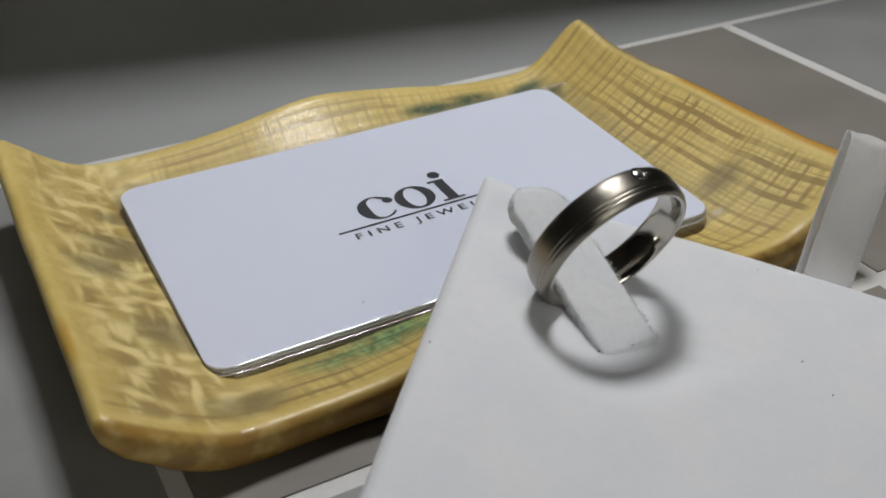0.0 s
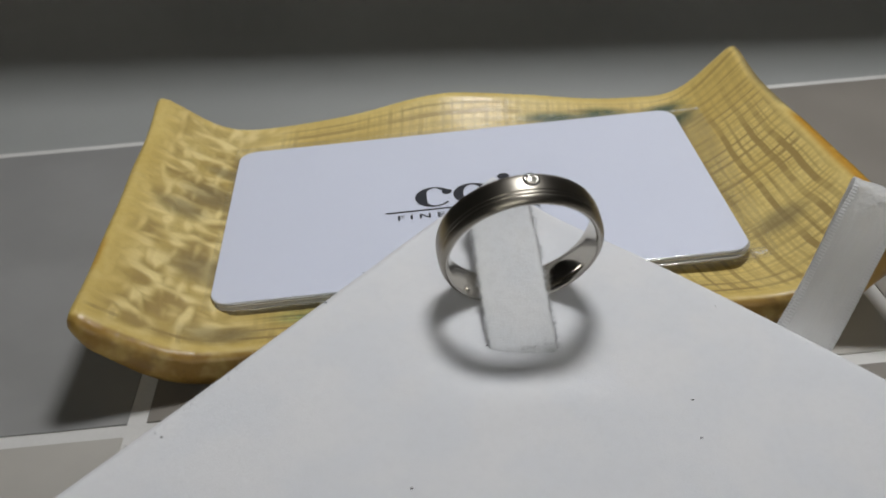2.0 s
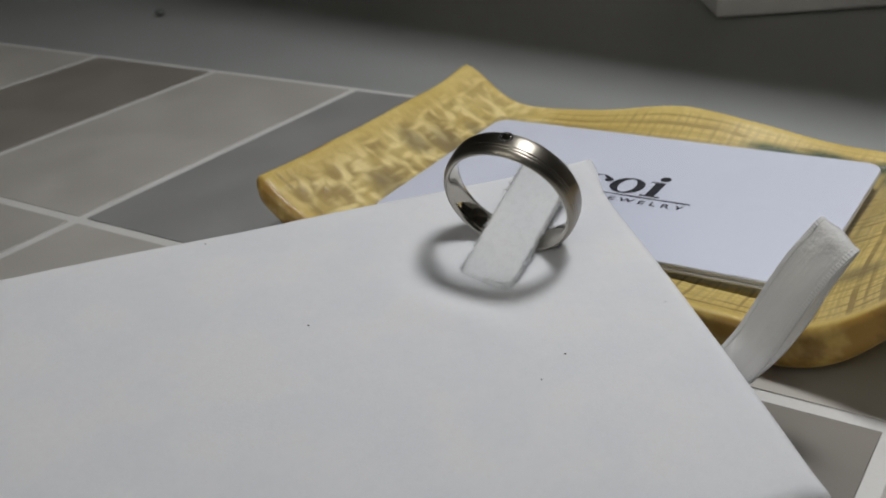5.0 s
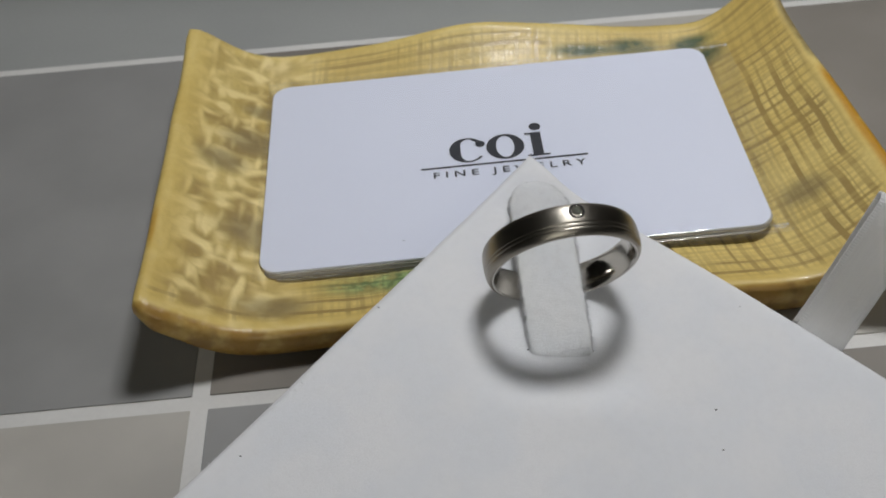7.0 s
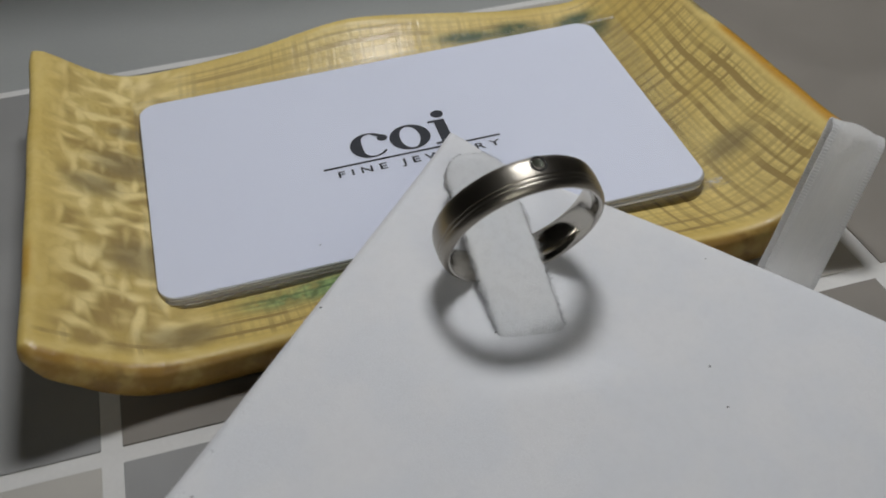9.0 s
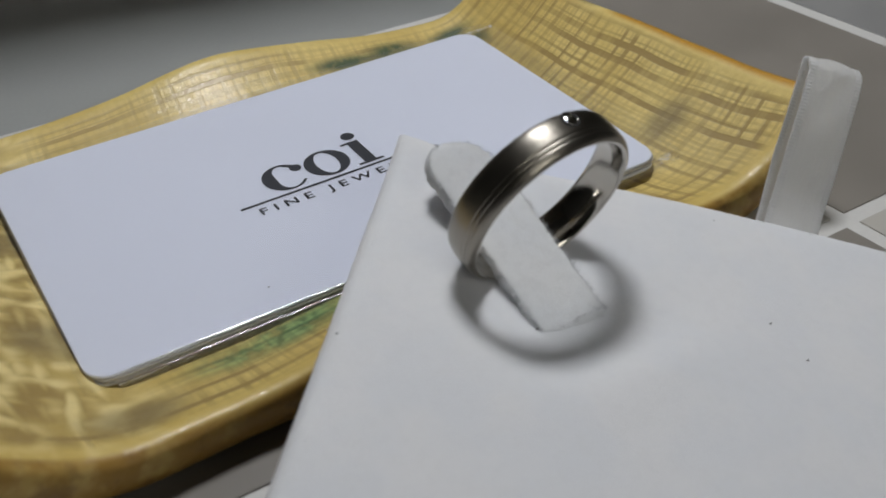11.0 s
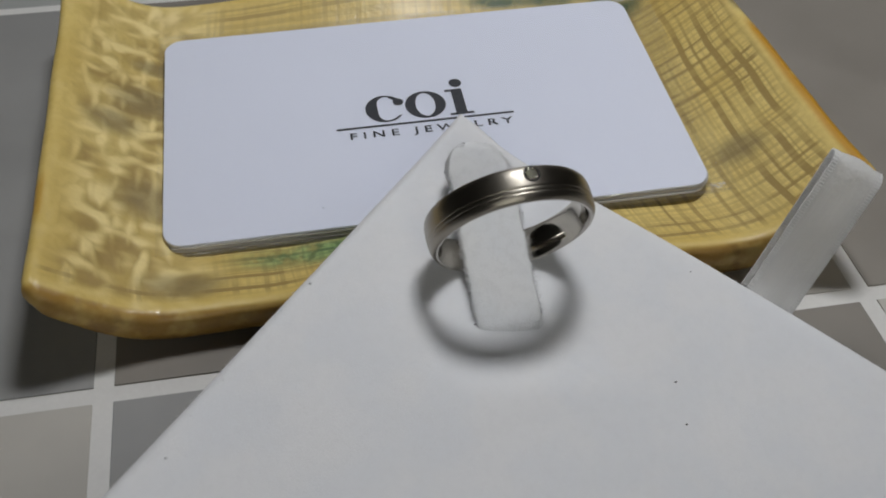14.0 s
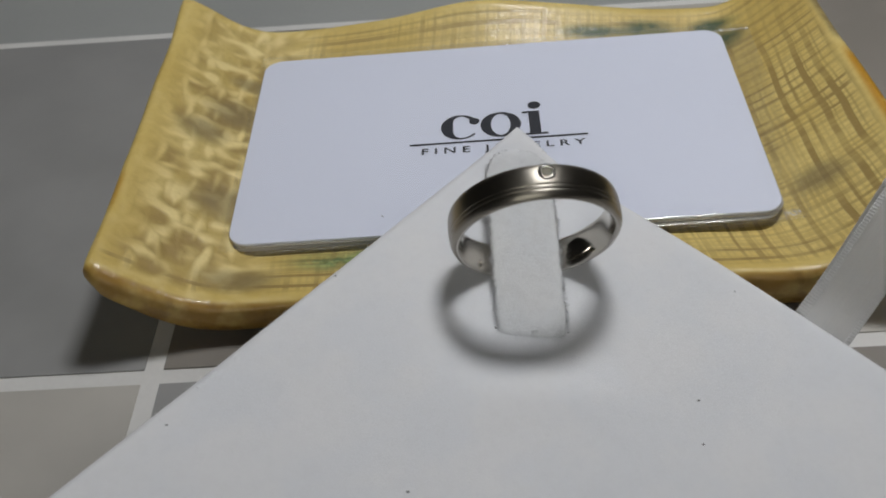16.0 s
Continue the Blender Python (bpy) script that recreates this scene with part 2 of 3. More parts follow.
def felt(name, colour, bump=0.5, mottle=0.3):
    n = Nodes(name)
    fuzz, fibre, cloud = n.noise(scale=9.0, detail=4, rough=0.7), n.noise(scale=3.0, detail=4, rough=0.7), n.noise(scale=0.09)
    cool = (colour[0] * 0.955, colour[1] * 0.97, colour[2] * 0.99)
    base = n.mix(n.span(cloud, 0.35, 0.65), cool, colour)
    base = n.mix(n.span(n.noise(scale=0.7, detail=4, rough=0.7), 0.42, 0.68, 0, mottle), base, tuple(c * 0.84 for c in colour))
    base = n.mix(n.span(fuzz, 0.35, 0.75, 0, 0.3), base, tuple(c * 0.90 for c in colour))
    n.set(Base_Color=base, Roughness=0.92, Sheen_Weight=0.25, Sheen_Roughness=0.5, Specular_IOR_Level=0.15, Subsurface_Weight=0.6, Subsurface_Scale=0.0024, Subsurface_Radius=(1.0, 1.0, 1.0))
    n.bump(n.math("ADD", fibre, n.math("MULTIPLY", fuzz, 0.5)), bump, 0.00025)
    return n.mat


def satin(ribbed=False):
    """White ribbon: fine threads along its length, with cross ribs that are coarse in the woven edges."""
    n = Nodes("ribbed_satin" if ribbed else "white_satin")
    along, across = n.vec("DOT_PRODUCT", n.mm, (0.46, 0.25, 0.85)), n.vec("DOT_PRODUCT", n.mm, (0.80, -0.52, -0.30))
    threads = n.noise(n.join(n.math("MULTIPLY", across, 3.2), n.math("MULTIPLY", along, 0.12), 0.0), 1.0, 3, 0.65)
    wobble = n.math("MULTIPLY", n.noise(scale=0.8, detail=2), 2.5)
    ribs = n.math("SINE", n.math("ADD", n.math("MULTIPLY", along, 2 * math.pi / (0.45 if ribbed else 0.42)), wobble))
    cloud = n.noise(scale=0.2)
    n.set(Base_Color=n.mix(n.span(threads, 0.3, 0.7), (0.92, 0.92, 0.93), (0.985, 0.985, 0.985)), Roughness=n.span(cloud, 0.3, 0.7, 0.26, 0.38), Sheen_Weight=1.0, Anisotropic=0.4)
    crush = n.math("MULTIPLY", n.noise(scale=1.1, detail=2), n.span(n.xyz()[2], 24.0, 27.5, 0.3, 3.0))
    n.bump(n.math("ADD", n.math("ADD", n.math("MULTIPLY", ribs, 0.32 if ribbed else 0.0), threads), crush), 0.6, 0.00030 if ribbed else 0.00016)
    thin, both = n.tree.nodes.new("ShaderNodeBsdfTranslucent"), n.tree.nodes.new("ShaderNodeMixShader")
    thin.inputs[0].default_value = (0.98, 0.98, 0.98, 1)
    both.inputs[0].default_value = 0.5
    n.link(n.shader.outputs[0], both.inputs[1])
    n.link(thin.outputs[0], both.inputs[2])
    n.link(both.outputs[0], n.out.inputs["Surface"])
    return n.mat


def sealed_film():
    """Crimped clear film: half see-through, glossy and uneven."""
    n = Nodes("sealed_film")
    crimp = n.noise(scale=1.3, detail=3)
    n.set(Base_Color=(0.80, 0.80, 0.79), Roughness=0.16, Specular_IOR_Level=0.8, Alpha=n.span(crimp, 0.35, 0.7, 0.15, 0.6))
    n.bump(crimp, 0.30, 0.0003)
    return n.mat


def clear_film(name="clear_film", gloss_least=0.04, cloud=0.018):
    """Thin clear film: see-through, with a gloss that grows at a slant."""
    n = Nodes(name)
    n.tree.nodes.remove(n.shader)
    clear, gloss, both, fresnel = (n.tree.nodes.new("ShaderNode" + k) for k in ("BsdfTransparent", "BsdfGlossy", "MixShader", "LayerWeight"))
    clear.inputs[0].default_value = (0.975, 0.98, 0.985, 1)
    gloss.inputs["Roughness"].default_value = 0.08
    wrinkle = n.tree.nodes.new("ShaderNodeBump")
    wrinkle.inputs["Strength"].default_value, wrinkle.inputs["Distance"].default_value = 0.4, 0.0005
    n.link(n.noise(scale=0.12, detail=3), wrinkle.inputs["Height"])
    n.link(wrinkle.outputs[0], gloss.inputs["Normal"])
    fresnel.inputs[0].default_value = 0.5
    n.link(n.math("MULTIPLY_ADD", n.math("POWER", fresnel.outputs["Facing"], 4.0), 0.6, gloss_least), both.inputs[0])
    haze, veil = n.tree.nodes.new("ShaderNodeBsdfDiffuse"), n.tree.nodes.new("ShaderNodeMixShader")
    veil.inputs[0].default_value = cloud
    n.link(clear.outputs[0], veil.inputs[1])
    n.link(haze.outputs[0], veil.inputs[2])
    n.link(veil.outputs[0], both.inputs[1])
    n.link(gloss.outputs[0], both.inputs[2])
    n.link(both.outputs[0], n.out.inputs["Surface"])
    return n.mat


M_LIGHT = tile_paint("light_warm_grey_vinyl", (0.445, 0.424, 0.386))
M_TAUPE = tile_paint("taupe_vinyl", (0.228, 0.208, 0.183))
M_GREY = tile_paint("mid_grey_vinyl", (0.286, 0.284, 0.278))
M_JOINT = paint("white_vinyl_lines", (0.66, 0.65, 0.63), 0.5, 0.05)
M_TABLE = paint("pale_grey_laminate", (0.34, 0.35, 0.34), 0.45, 0.05, 0.02)
M_GLAZE = glaze()
M_BRUSHED, M_POLISHED = brushed_steel(), polished_steel()
M_FELT = felt("white_felt", (0.785, 0.785, 0.80), 0.35, 0.14)
M_TAB = felt("white_velour", (0.81, 0.815, 0.825), 0.7, 0.4)
M_SATIN, M_SELVEDGE = satin(), satin(True)
M_FILM = clear_film()
M_FOLD = clear_film("folded_film", 0.11, 0.10)
M_SEAM = sealed_film()
M_CARD = paint("white_coated_card", (0.78, 0.81, 0.935), 0.22, 0.012, 0.03, 0.5, 0.02)
M_LOWER_CARD = paint("grey_lower_card", (0.42, 0.40, 0.37), 0.3, 0.08)
M_INK = paint("blue_black_ink", (0.012, 0.014, 0.024), 0.5, 0.08)
M_LINT_AND_SHADE = paint("dark_lint_and_groove_shade", (0.03, 0.03, 0.03), 0.9, 0.1)
M_BLACK = paint("black_plastic", (0.012, 0.012, 0.012), 0.35, 0.1)
M_DARK = paint("grey_brown_veneer", (0.15, 0.13, 0.11), 0.5, 0.15, 0.01)
# Pale so that the unseen back panel throws light onto the table.
M_BOUNCE = paint("pale_bounce_board", (0.50, 0.48, 0.44), 0.6, 0.1, 0.01)
M_DARK_MARK = paint("dark_grey_green", (0.13, 0.14, 0.13), 0.4, 0.1)
M_BOX = paint("pale_grey_plastic", (0.62, 0.61, 0.59), 0.5, 0.05)
M_WALL = paint("grey_wall_paint", (0.16, 0.16, 0.155), 0.9, 0.06, 0.004)
M_FLOOR = paint("brown_floorboards", (0.12, 0.08, 0.05), 0.5, 0.2, 0.01)
gem_nodes = Nodes("clear_stone")
gem_nodes.set(Base_Color=(0.5, 0.54, 0.52), Roughness=0.0, Transmission_Weight=1.0, IOR=2.0)
M_GEM = gem_nodes.mat
pane_nodes = Nodes("fill_glass")
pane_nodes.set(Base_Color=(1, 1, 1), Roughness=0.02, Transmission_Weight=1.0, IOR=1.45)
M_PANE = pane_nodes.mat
glow = Nodes("lamp_diffuser")
glow.set(Base_Color=(0.8, 0.8, 0.8), Emission_Color=(1.0, 0.98, 0.94), Emission_Strength=1.0)
M_GLOW = glow.mat


# ---------------------------------------------------------------- mesh helpers (all in millimetres)
def mesh_of(name, bm, material, smooth=True):
    me = bpy.data.meshes.new(name)
    bmesh.ops.recalc_face_normals(bm, faces=bm.faces)
    bm.transform(Matrix.Scale(MM, 4))
    bm.to_mesh(me)
    bm.free()
    me.materials.append(material)
    if smooth:
        me.shade_smooth()
    return me


def part(name, bm, material, parent=None, label="", smooth=True, at=None):
    ob = new(name, mesh_of(name, bm, material, smooth))
    if at is not None:
        ob.matrix_basis = at
    if parent:
        ob.parent = parent
    if label:
        tagged(ob, label)
    return ob


def mm_pose(x, y, z, rx=0, ry=0, rz=0):
    return pose(x * MM, y * MM, z * MM, rx, ry, rz)


def empty(name, at=None):
    ob = new(name)
    ob.empty_display_size = 0.01
    if at is not None:
        ob.matrix_basis = at
    return ob


def box_bm(sx, sy, sz, bevel=0.0, steps=2, centre=(0, 0, 0)):
    bm = bmesh.new()
    bmesh.ops.create_cube(bm, size=1)
    bmesh.ops.scale(bm, vec=(sx, sy, sz), verts=bm.verts)
    bmesh.ops.translate(bm, vec=centre, verts=bm.verts)
    if bevel:
        bmesh.ops.bevel(bm, geom=list(bm.edges), offset=bevel, segments=steps, affect="EDGES", profile=0.5)
    return bm


def lofted(rows, closed=False, caps=True):
    """Faces between rows of points; closed: each row is a ring."""
    bm = bmesh.new()
    grid = [[bm.verts.new(p) for p in row] for row in rows]
    for a, b in zip(grid, grid[1:]):
        n = len(a)
        for i in range(n if closed else n - 1):
            bm.faces.new((a[i], a[(i + 1) % n], b[(i + 1) % n], b[i]))
    if caps and closed:
        bm.faces.new(grid[0])
        bm.faces.new(grid[-1])
    return bm


def lathe(profile, steps=128):
    """A ring turned about z from a closed profile of (radius, height)."""
    rows = [[(r * math.cos(a), r * math.sin(a), h) for r, h in profile] for a in (2 * math.pi * k / steps for k in range(steps))]
    return lofted(rows + rows[:1], closed=True, caps=False)


def rounded_outline(sx, sy, r, steps=8):
    pts = []
    for cx, cy, a0 in ((sx / 2 - r, sy / 2 - r, 0), (-sx / 2 + r, sy / 2 - r, 90), (-sx / 2 + r, -sy / 2 + r, 180), (sx / 2 - r, -sy / 2 + r, 270)):
        pts += [(cx + r * math.cos(radians(a0 + 90 * k / steps)), cy + r * math.sin(radians(a0 + 90 * k / steps))) for k in range(steps + 1)]
    return pts


def plate_bm(outline, z0, z1, ease=0.0):
    """A flat plate over an outline; ease: how much its edges are rounded."""
    mx, my = (sum(p[k] for p in outline) / len(outline) for k in (0, 1))

    def inset(d):
        return [(x - d * math.copysign(1, x - mx) * 0.7, y - d * math.copysign(1, y - my) * 0.7) for x, y in outline]
    rings = [(ease, z0), (0, z0 + ease), (0, z1 - ease), (ease, z1)] if ease else [(0, z0), (0, z1)]
    return lofted([[(x, y, z) for x, y in inset(d)] for d, z in rings], closed=True)


# ---------------------------------------------------------------- the room, plain and dim
def room():
    tagged(part("floor", box_bm(3400, 3400, 40, centre=(0, 0, -770)), M_FLOOR, smooth=False), "plain brown floor of a dim room", "floor", kind="structure")
    tagged(part("ceiling", box_bm(3400, 3400, 40, centre=(0, 0, 1670)), M_WALL, smooth=False), "plain grey ceiling of a dim room", "ceiling", kind="structure")
    for name, sx, sy, x, y in (("wall_north", 3400, 40, 0, 1680), ("wall_east", 40, 3320, 1680, 0), ("wall_west", 40, 3320, -1680, 0)):
        tagged(part(name, box_bm(sx, sy, 2400, centre=(x, y, 450)), M_WALL, smooth=False), "plain grey painted wall of a dim room", "wall", kind="structure")

    # The south wall is cut open for the added fill light.
    x0, x1 = FILL_X - FILL_W / 2, FILL_X + FILL_W / 2
    z0, z1 = FILL_Z - FILL_H / 2, FILL_Z + FILL_H / 2
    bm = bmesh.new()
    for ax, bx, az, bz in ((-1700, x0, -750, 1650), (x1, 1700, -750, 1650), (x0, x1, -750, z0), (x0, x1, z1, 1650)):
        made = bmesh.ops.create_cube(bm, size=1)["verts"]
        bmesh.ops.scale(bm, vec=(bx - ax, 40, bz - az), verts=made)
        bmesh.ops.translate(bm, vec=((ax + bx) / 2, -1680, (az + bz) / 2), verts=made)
    tagged(part("wall_south", bm, M_WALL, smooth=False), "plain grey painted wall with an opening for the fill light", "wall", kind="structure")
    window = tagged(empty("fill_opening_1"), "made-up window frame round the added fill light", "window", kind="structure")
    for x, z, w, h in ((x0 + 20, FILL_Z, 40, FILL_H), (x1 - 20, FILL_Z, 40, FILL_H), (FILL_X, z0 + 20, FILL_W - 82, 40), (FILL_X, z1 - 20, FILL_W - 82, 40)):
        part("fill_frame", box_bm(w, 36, h, 3, centre=(x, -1690, z)), M_BOX, window)
    part("pane", box_bm(FILL_W - 84, 4, FILL_H - 84, centre=(FILL_X, -1694, FILL_Z)), M_PANE, window, smooth=False)
    part("fill_sill", box_bm(FILL_W + 60, 60, 22, 4, centre=(FILL_X, -1632, z0 - 13)), M_BOX, window)


room()

# ---------------------------------------------------------------- the table and its tiled sheet
table = tagged(empty("table"), "pale grey laminate table under the tile-patterned sheet", "table")
part("tabletop", box_bm(1500, 900, 28, 3, centre=(0, 0, -14.9)), M_TABLE, table)
for lx in (-690, 690):
    for ly in (-390, 390):
        part("leg", box_bm(50, 50, 720, 3, centre=(lx, ly, -389)), M_TABLE, table)

GRID_X, GRID_Y, TILE_W, TILE_L, JOINT = -54.4, -49.05, 59.56, 106.35, 2.9
GRID = mm_pose(GRID_X, GRID_Y, 0, 0, 0, 0.54)

# ---------------------------------------------------------------- the glazed plate
HALF_X, HALF_Y, FLOOR_Z = 61.8, 39.7, 3.5


def plate_top(x, y):
    end = (12.0 if x < 0 else 13.2) * max(0.0, (abs(x) - 38) / 23.5) ** 1.45
    hump = (5.2 if y > 0 else 7.0) * math.exp(-(x / (23 if y > 0 else 15)) ** 2)
    low_side = 1.5 / (1 + math.exp((x + 18) / 5)) if y < 0 else 0.0
    edge = (4.4 - low_side + hump) * max(0.0, (abs(y) - 20) / 20.0) ** 1.3
    corner = (1.9 if x < 0 else 2.5) * math.exp(-((abs(x) - 62) / 8) ** 2 - ((abs(y) - 41) / 10) ** 2) * (1.0 if y > 0 else 0.3)
    ripple = 0.25 * noise.noise(Vector((x * 0.09, y * 0.09, 1.3)))
    return FLOOR_Z + (end ** 3 + edge ** 3) ** (1 / 3) + corner + ripple


def plate_under(x, y):
    return 0.15 + 11.3 * max(0.0, (abs(x) - 40) / 22.5) ** 2.9 + 0.2 * max(0.0, (abs(y) - 34) / 6) ** 2


def plate_mesh():
    nx, ny, r = 100, 66, 0.9

    def place(i, j):
        x = HALF_X * (2 * i / nx - 1)
        far = abs(x) - (HALF_X - r)
        half = HALF_Y - r + math.sqrt(max(0.0, r * r - far * far)) if far > 0 else HALF_Y
        y = half * (2 * j / ny - 1)
        return x - (0.032 if x > 0 else 0.004) * y * (x / 62) ** 2 + (0.2 * (x / 62) ** 4 if x < 0 else 0) + 0.35 * noise.noise(Vector((x * 0.05, y * 0.05, 7))), y + 0.5 * noise.noise(Vector((x * 0.05, y * 0.05, 4))) + ((0.4 + (1.2 if x < 0 else 0.6) * (x / 62) ** 6) * (y / HALF_Y) ** 3 if y < 0 else 0.0)
    bm = bmesh.new()
    top, low = {}, {}
    for i in range(nx + 1):
        for j in range(ny + 1):
            x, y = place(i, j)
            top[i, j] = bm.verts.new((x, y, plate_top(x, y)))
            low[i, j] = bm.verts.new((x * 0.98, y * (0.98 if y < 0 else 0.975), plate_under(x, y)))
    for i in range(nx):
        for j in range(ny):
            bm.faces.new((top[i, j], top[i + 1, j], top[i + 1, j + 1], top[i, j + 1]))
            bm.faces.new((low[i, j], low[i, j + 1], low[i + 1, j + 1], low[i + 1, j]))
    rim = [(i, 0) for i in range(nx)] + [(nx, j) for j in range(ny)] + [(i, ny) for i in range(nx, 0, -1)] + [(0, j) for j in range(ny, 0, -1)]
    steps, rings = 7, []
    n = len(rim)
    for k in range(steps + 1):
        a = math.pi * k / steps
        ring = []
        for q, key in enumerate(rim):
            t, b = top[key].co, low[key].co
            if k in (0, steps):
                ring.append(top[key] if k == 0 else low[key])
                continue
            d = top[rim[(q + 2) % n]].co - top[rim[q - 2]].co
            out = Vector((d.y, -d.x, 0)).normalized() * 1.9 * math.sin(a) ** 0.7
            f = (1 - math.cos(a)) / 2
            ring.append(bm.verts.new((t.x + (b.x - t.x) * f ** 2 + out.x, t.y + (b.y - t.y) * f ** 2 + out.y, t.z + (b.z - t.z) * f)))
        rings.append(ring)
    for a, b in zip(rings, rings[1:]):
        for q in range(n):
            bm.faces.new((a[q], b[q], b[(q + 1) % n], a[(q + 1) % n]))
    return bm


plate = tagged(part("plate", plate_mesh(), M_GLAZE), "honey-yellow glazed ceramic plate with upturned ends and green runs", "plate")

# ---------------------------------------------------------------- the cards in their clear sleeve
CARD = Matrix.Translation((-0.4 * MM, 0.2 * MM, 8.2 * MM)) @ Matrix.Rotation(0.0425, 4, "X") @ Matrix.Rotation(-0.0176, 4, "Y")
CARD_T = 0.42


def card(depth, dx, dy, turn, printed):
    at = CARD @ mm_pose(dx, dy, -depth, 0, 0, turn)
    # The lower cards are grey all over, not only at their edges.
    ob = tagged(empty("business_card", at), "white glossy business card with dark print" if printed else "grey business card under the printed one", "card")
    return part("card_body", plate_bm(rounded_outline(90, 54, 3.4), -CARD_T, 0, 0.12), M_CARD if printed else M_LOWER_CARD, ob, smooth=False)


top_card = card(0.0, 0, 0, 0, True)
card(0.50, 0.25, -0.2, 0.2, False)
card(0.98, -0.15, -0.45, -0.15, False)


def flat_shape(outline, hole=None, z=0.05):
    bm = bmesh.new()
    if hole:
        a = [bm.verts.new((x, y, z)) for x, y in outline]
        b = [bm.verts.new((x, y, z)) for x, y in hole]
        n = len(a)
        for k in range(n):
            bm.faces.new((a[k], a[(k + 1) % n], b[(k + 1) % n], b[k]))
    else:
        bm.faces.new([bm.verts.new((x, y, z)) for x, y in outline])
    return bm


def ellipse(cx, cy, rx, ry, n=48):
    return [(cx + rx * math.cos(2 * math.pi * k / n), cy + ry * math.sin(2 * math.pi * k / n)) for k in range(n)]


def crescent(cx, cy, rx, ry, thick, gap):
    """An open round band, thick at its back and thin at its ends."""
    outer, inner = [], []
    for k in range(41):
        a = radians(gap + (360 - 2 * gap) * k / 40)
        w = thick * (0.22 + 0.78 * max(0.0, -math.cos(a)) ** 0.8) + (0.55 if k < 5 else 0)
        outer.append((cx + rx * math.cos(a), cy + ry * math.sin(a)))
        inner.append((cx + (rx - w) * math.cos(a), cy + (ry - w * 0.45 - 0.2) * math.sin(a)))
    bm = bmesh.new()
    o, i = [bm.verts.new((x, y, 0.05)) for x, y in outer], [bm.verts.new((x, y, 0.05)) for x, y in inner]
    for k in range(40):
        bm.faces.new((o[k], o[k + 1], i[k + 1], i[k]))
    return bm


def bar_outline(x0, y0, x1, y1):
    return [(x0, y0), (x1, y0), (x1, y1), (x0, y1)]


def words(text, x0, y0, x1, y1, spread):
    """Flat lettering that fills the box from (x0, y0) to (x1, y1)."""
    curve = bpy.data.curves.new("words", "FONT")
    curve.body, curve.space_character, curve.resolution_u = text, spread, 3
    curve.offset = 0.014
    ob = new("words", curve)
    me = bpy.data.meshes.new_from_object(ob.evaluated_get(bpy.context.evaluated_depsgraph_get()))
    bpy.data.objects.remove(ob)
    bm = bmesh.new()
    bm.from_mesh(me)
    bpy.data.meshes.remove(me)
    xs, ys = [v.co.x for v in bm.verts], [v.co.y for v in bm.verts]
    for v in bm.verts:
        v.co = (x0 + (v.co.x - min(xs)) / (max(xs) - min(xs)) * (x1 - x0), y0 + (v.co.y - min(ys)) / (max(ys) - min(ys)) * (y1 - y0), 0.07)
    return bm


def card_print(ob):
    """The dark print on a card's body."""
    part("print_mark", crescent(-6.3, 0.65, 3.5, 3.65, 2.2, 38), M_INK, ob, "dark printed crescent", smooth=False)
    part("print_mark", flat_shape(ellipse(1.0, 0.7, 3.65, 3.7), ellipse(1.0, 0.7, 1.75, 3.15)), M_INK, ob, "dark printed round band", smooth=False)
    part("print_mark", flat_shape(ellipse(-3.75, 2.15, 0.95, 0.95), z=0.06), M_INK, ob, "dark printed dot", smooth=False)
    part("print_mark", flat_shape(bar_outline(6.1, -2.9, 8.1, 4.1)), M_INK, ob, "dark printed upright bar", smooth=False)
    part("print_mark", flat_shape(bar_outline(5.0, -3.0, 9.3, -2.45), z=0.06), M_INK, ob, "dark printed foot", smooth=False)
    part("print_mark", flat_shape(bar_outline(5.0, 3.5, 6.2, 4.1), z=0.06), M_INK, ob, "dark printed serif", smooth=False)
    part("print_mark", flat_shape(ellipse(7.3, 5.85, 1.15, 1.15)), M_INK, ob, "dark printed dot", smooth=False)
    part("print_rule", flat_shape(bar_outline(-15.4, -4.05, 16.2, -3.55)), M_INK, ob, "thin dark printed rule", smooth=False)
    part("print_words", words("FINE JEWELRY", -13.2, -7.3, 15.6, -5.05, 1.6), M_INK, ob, "dark printed capital letters", smooth=False)


card_print(top_card)


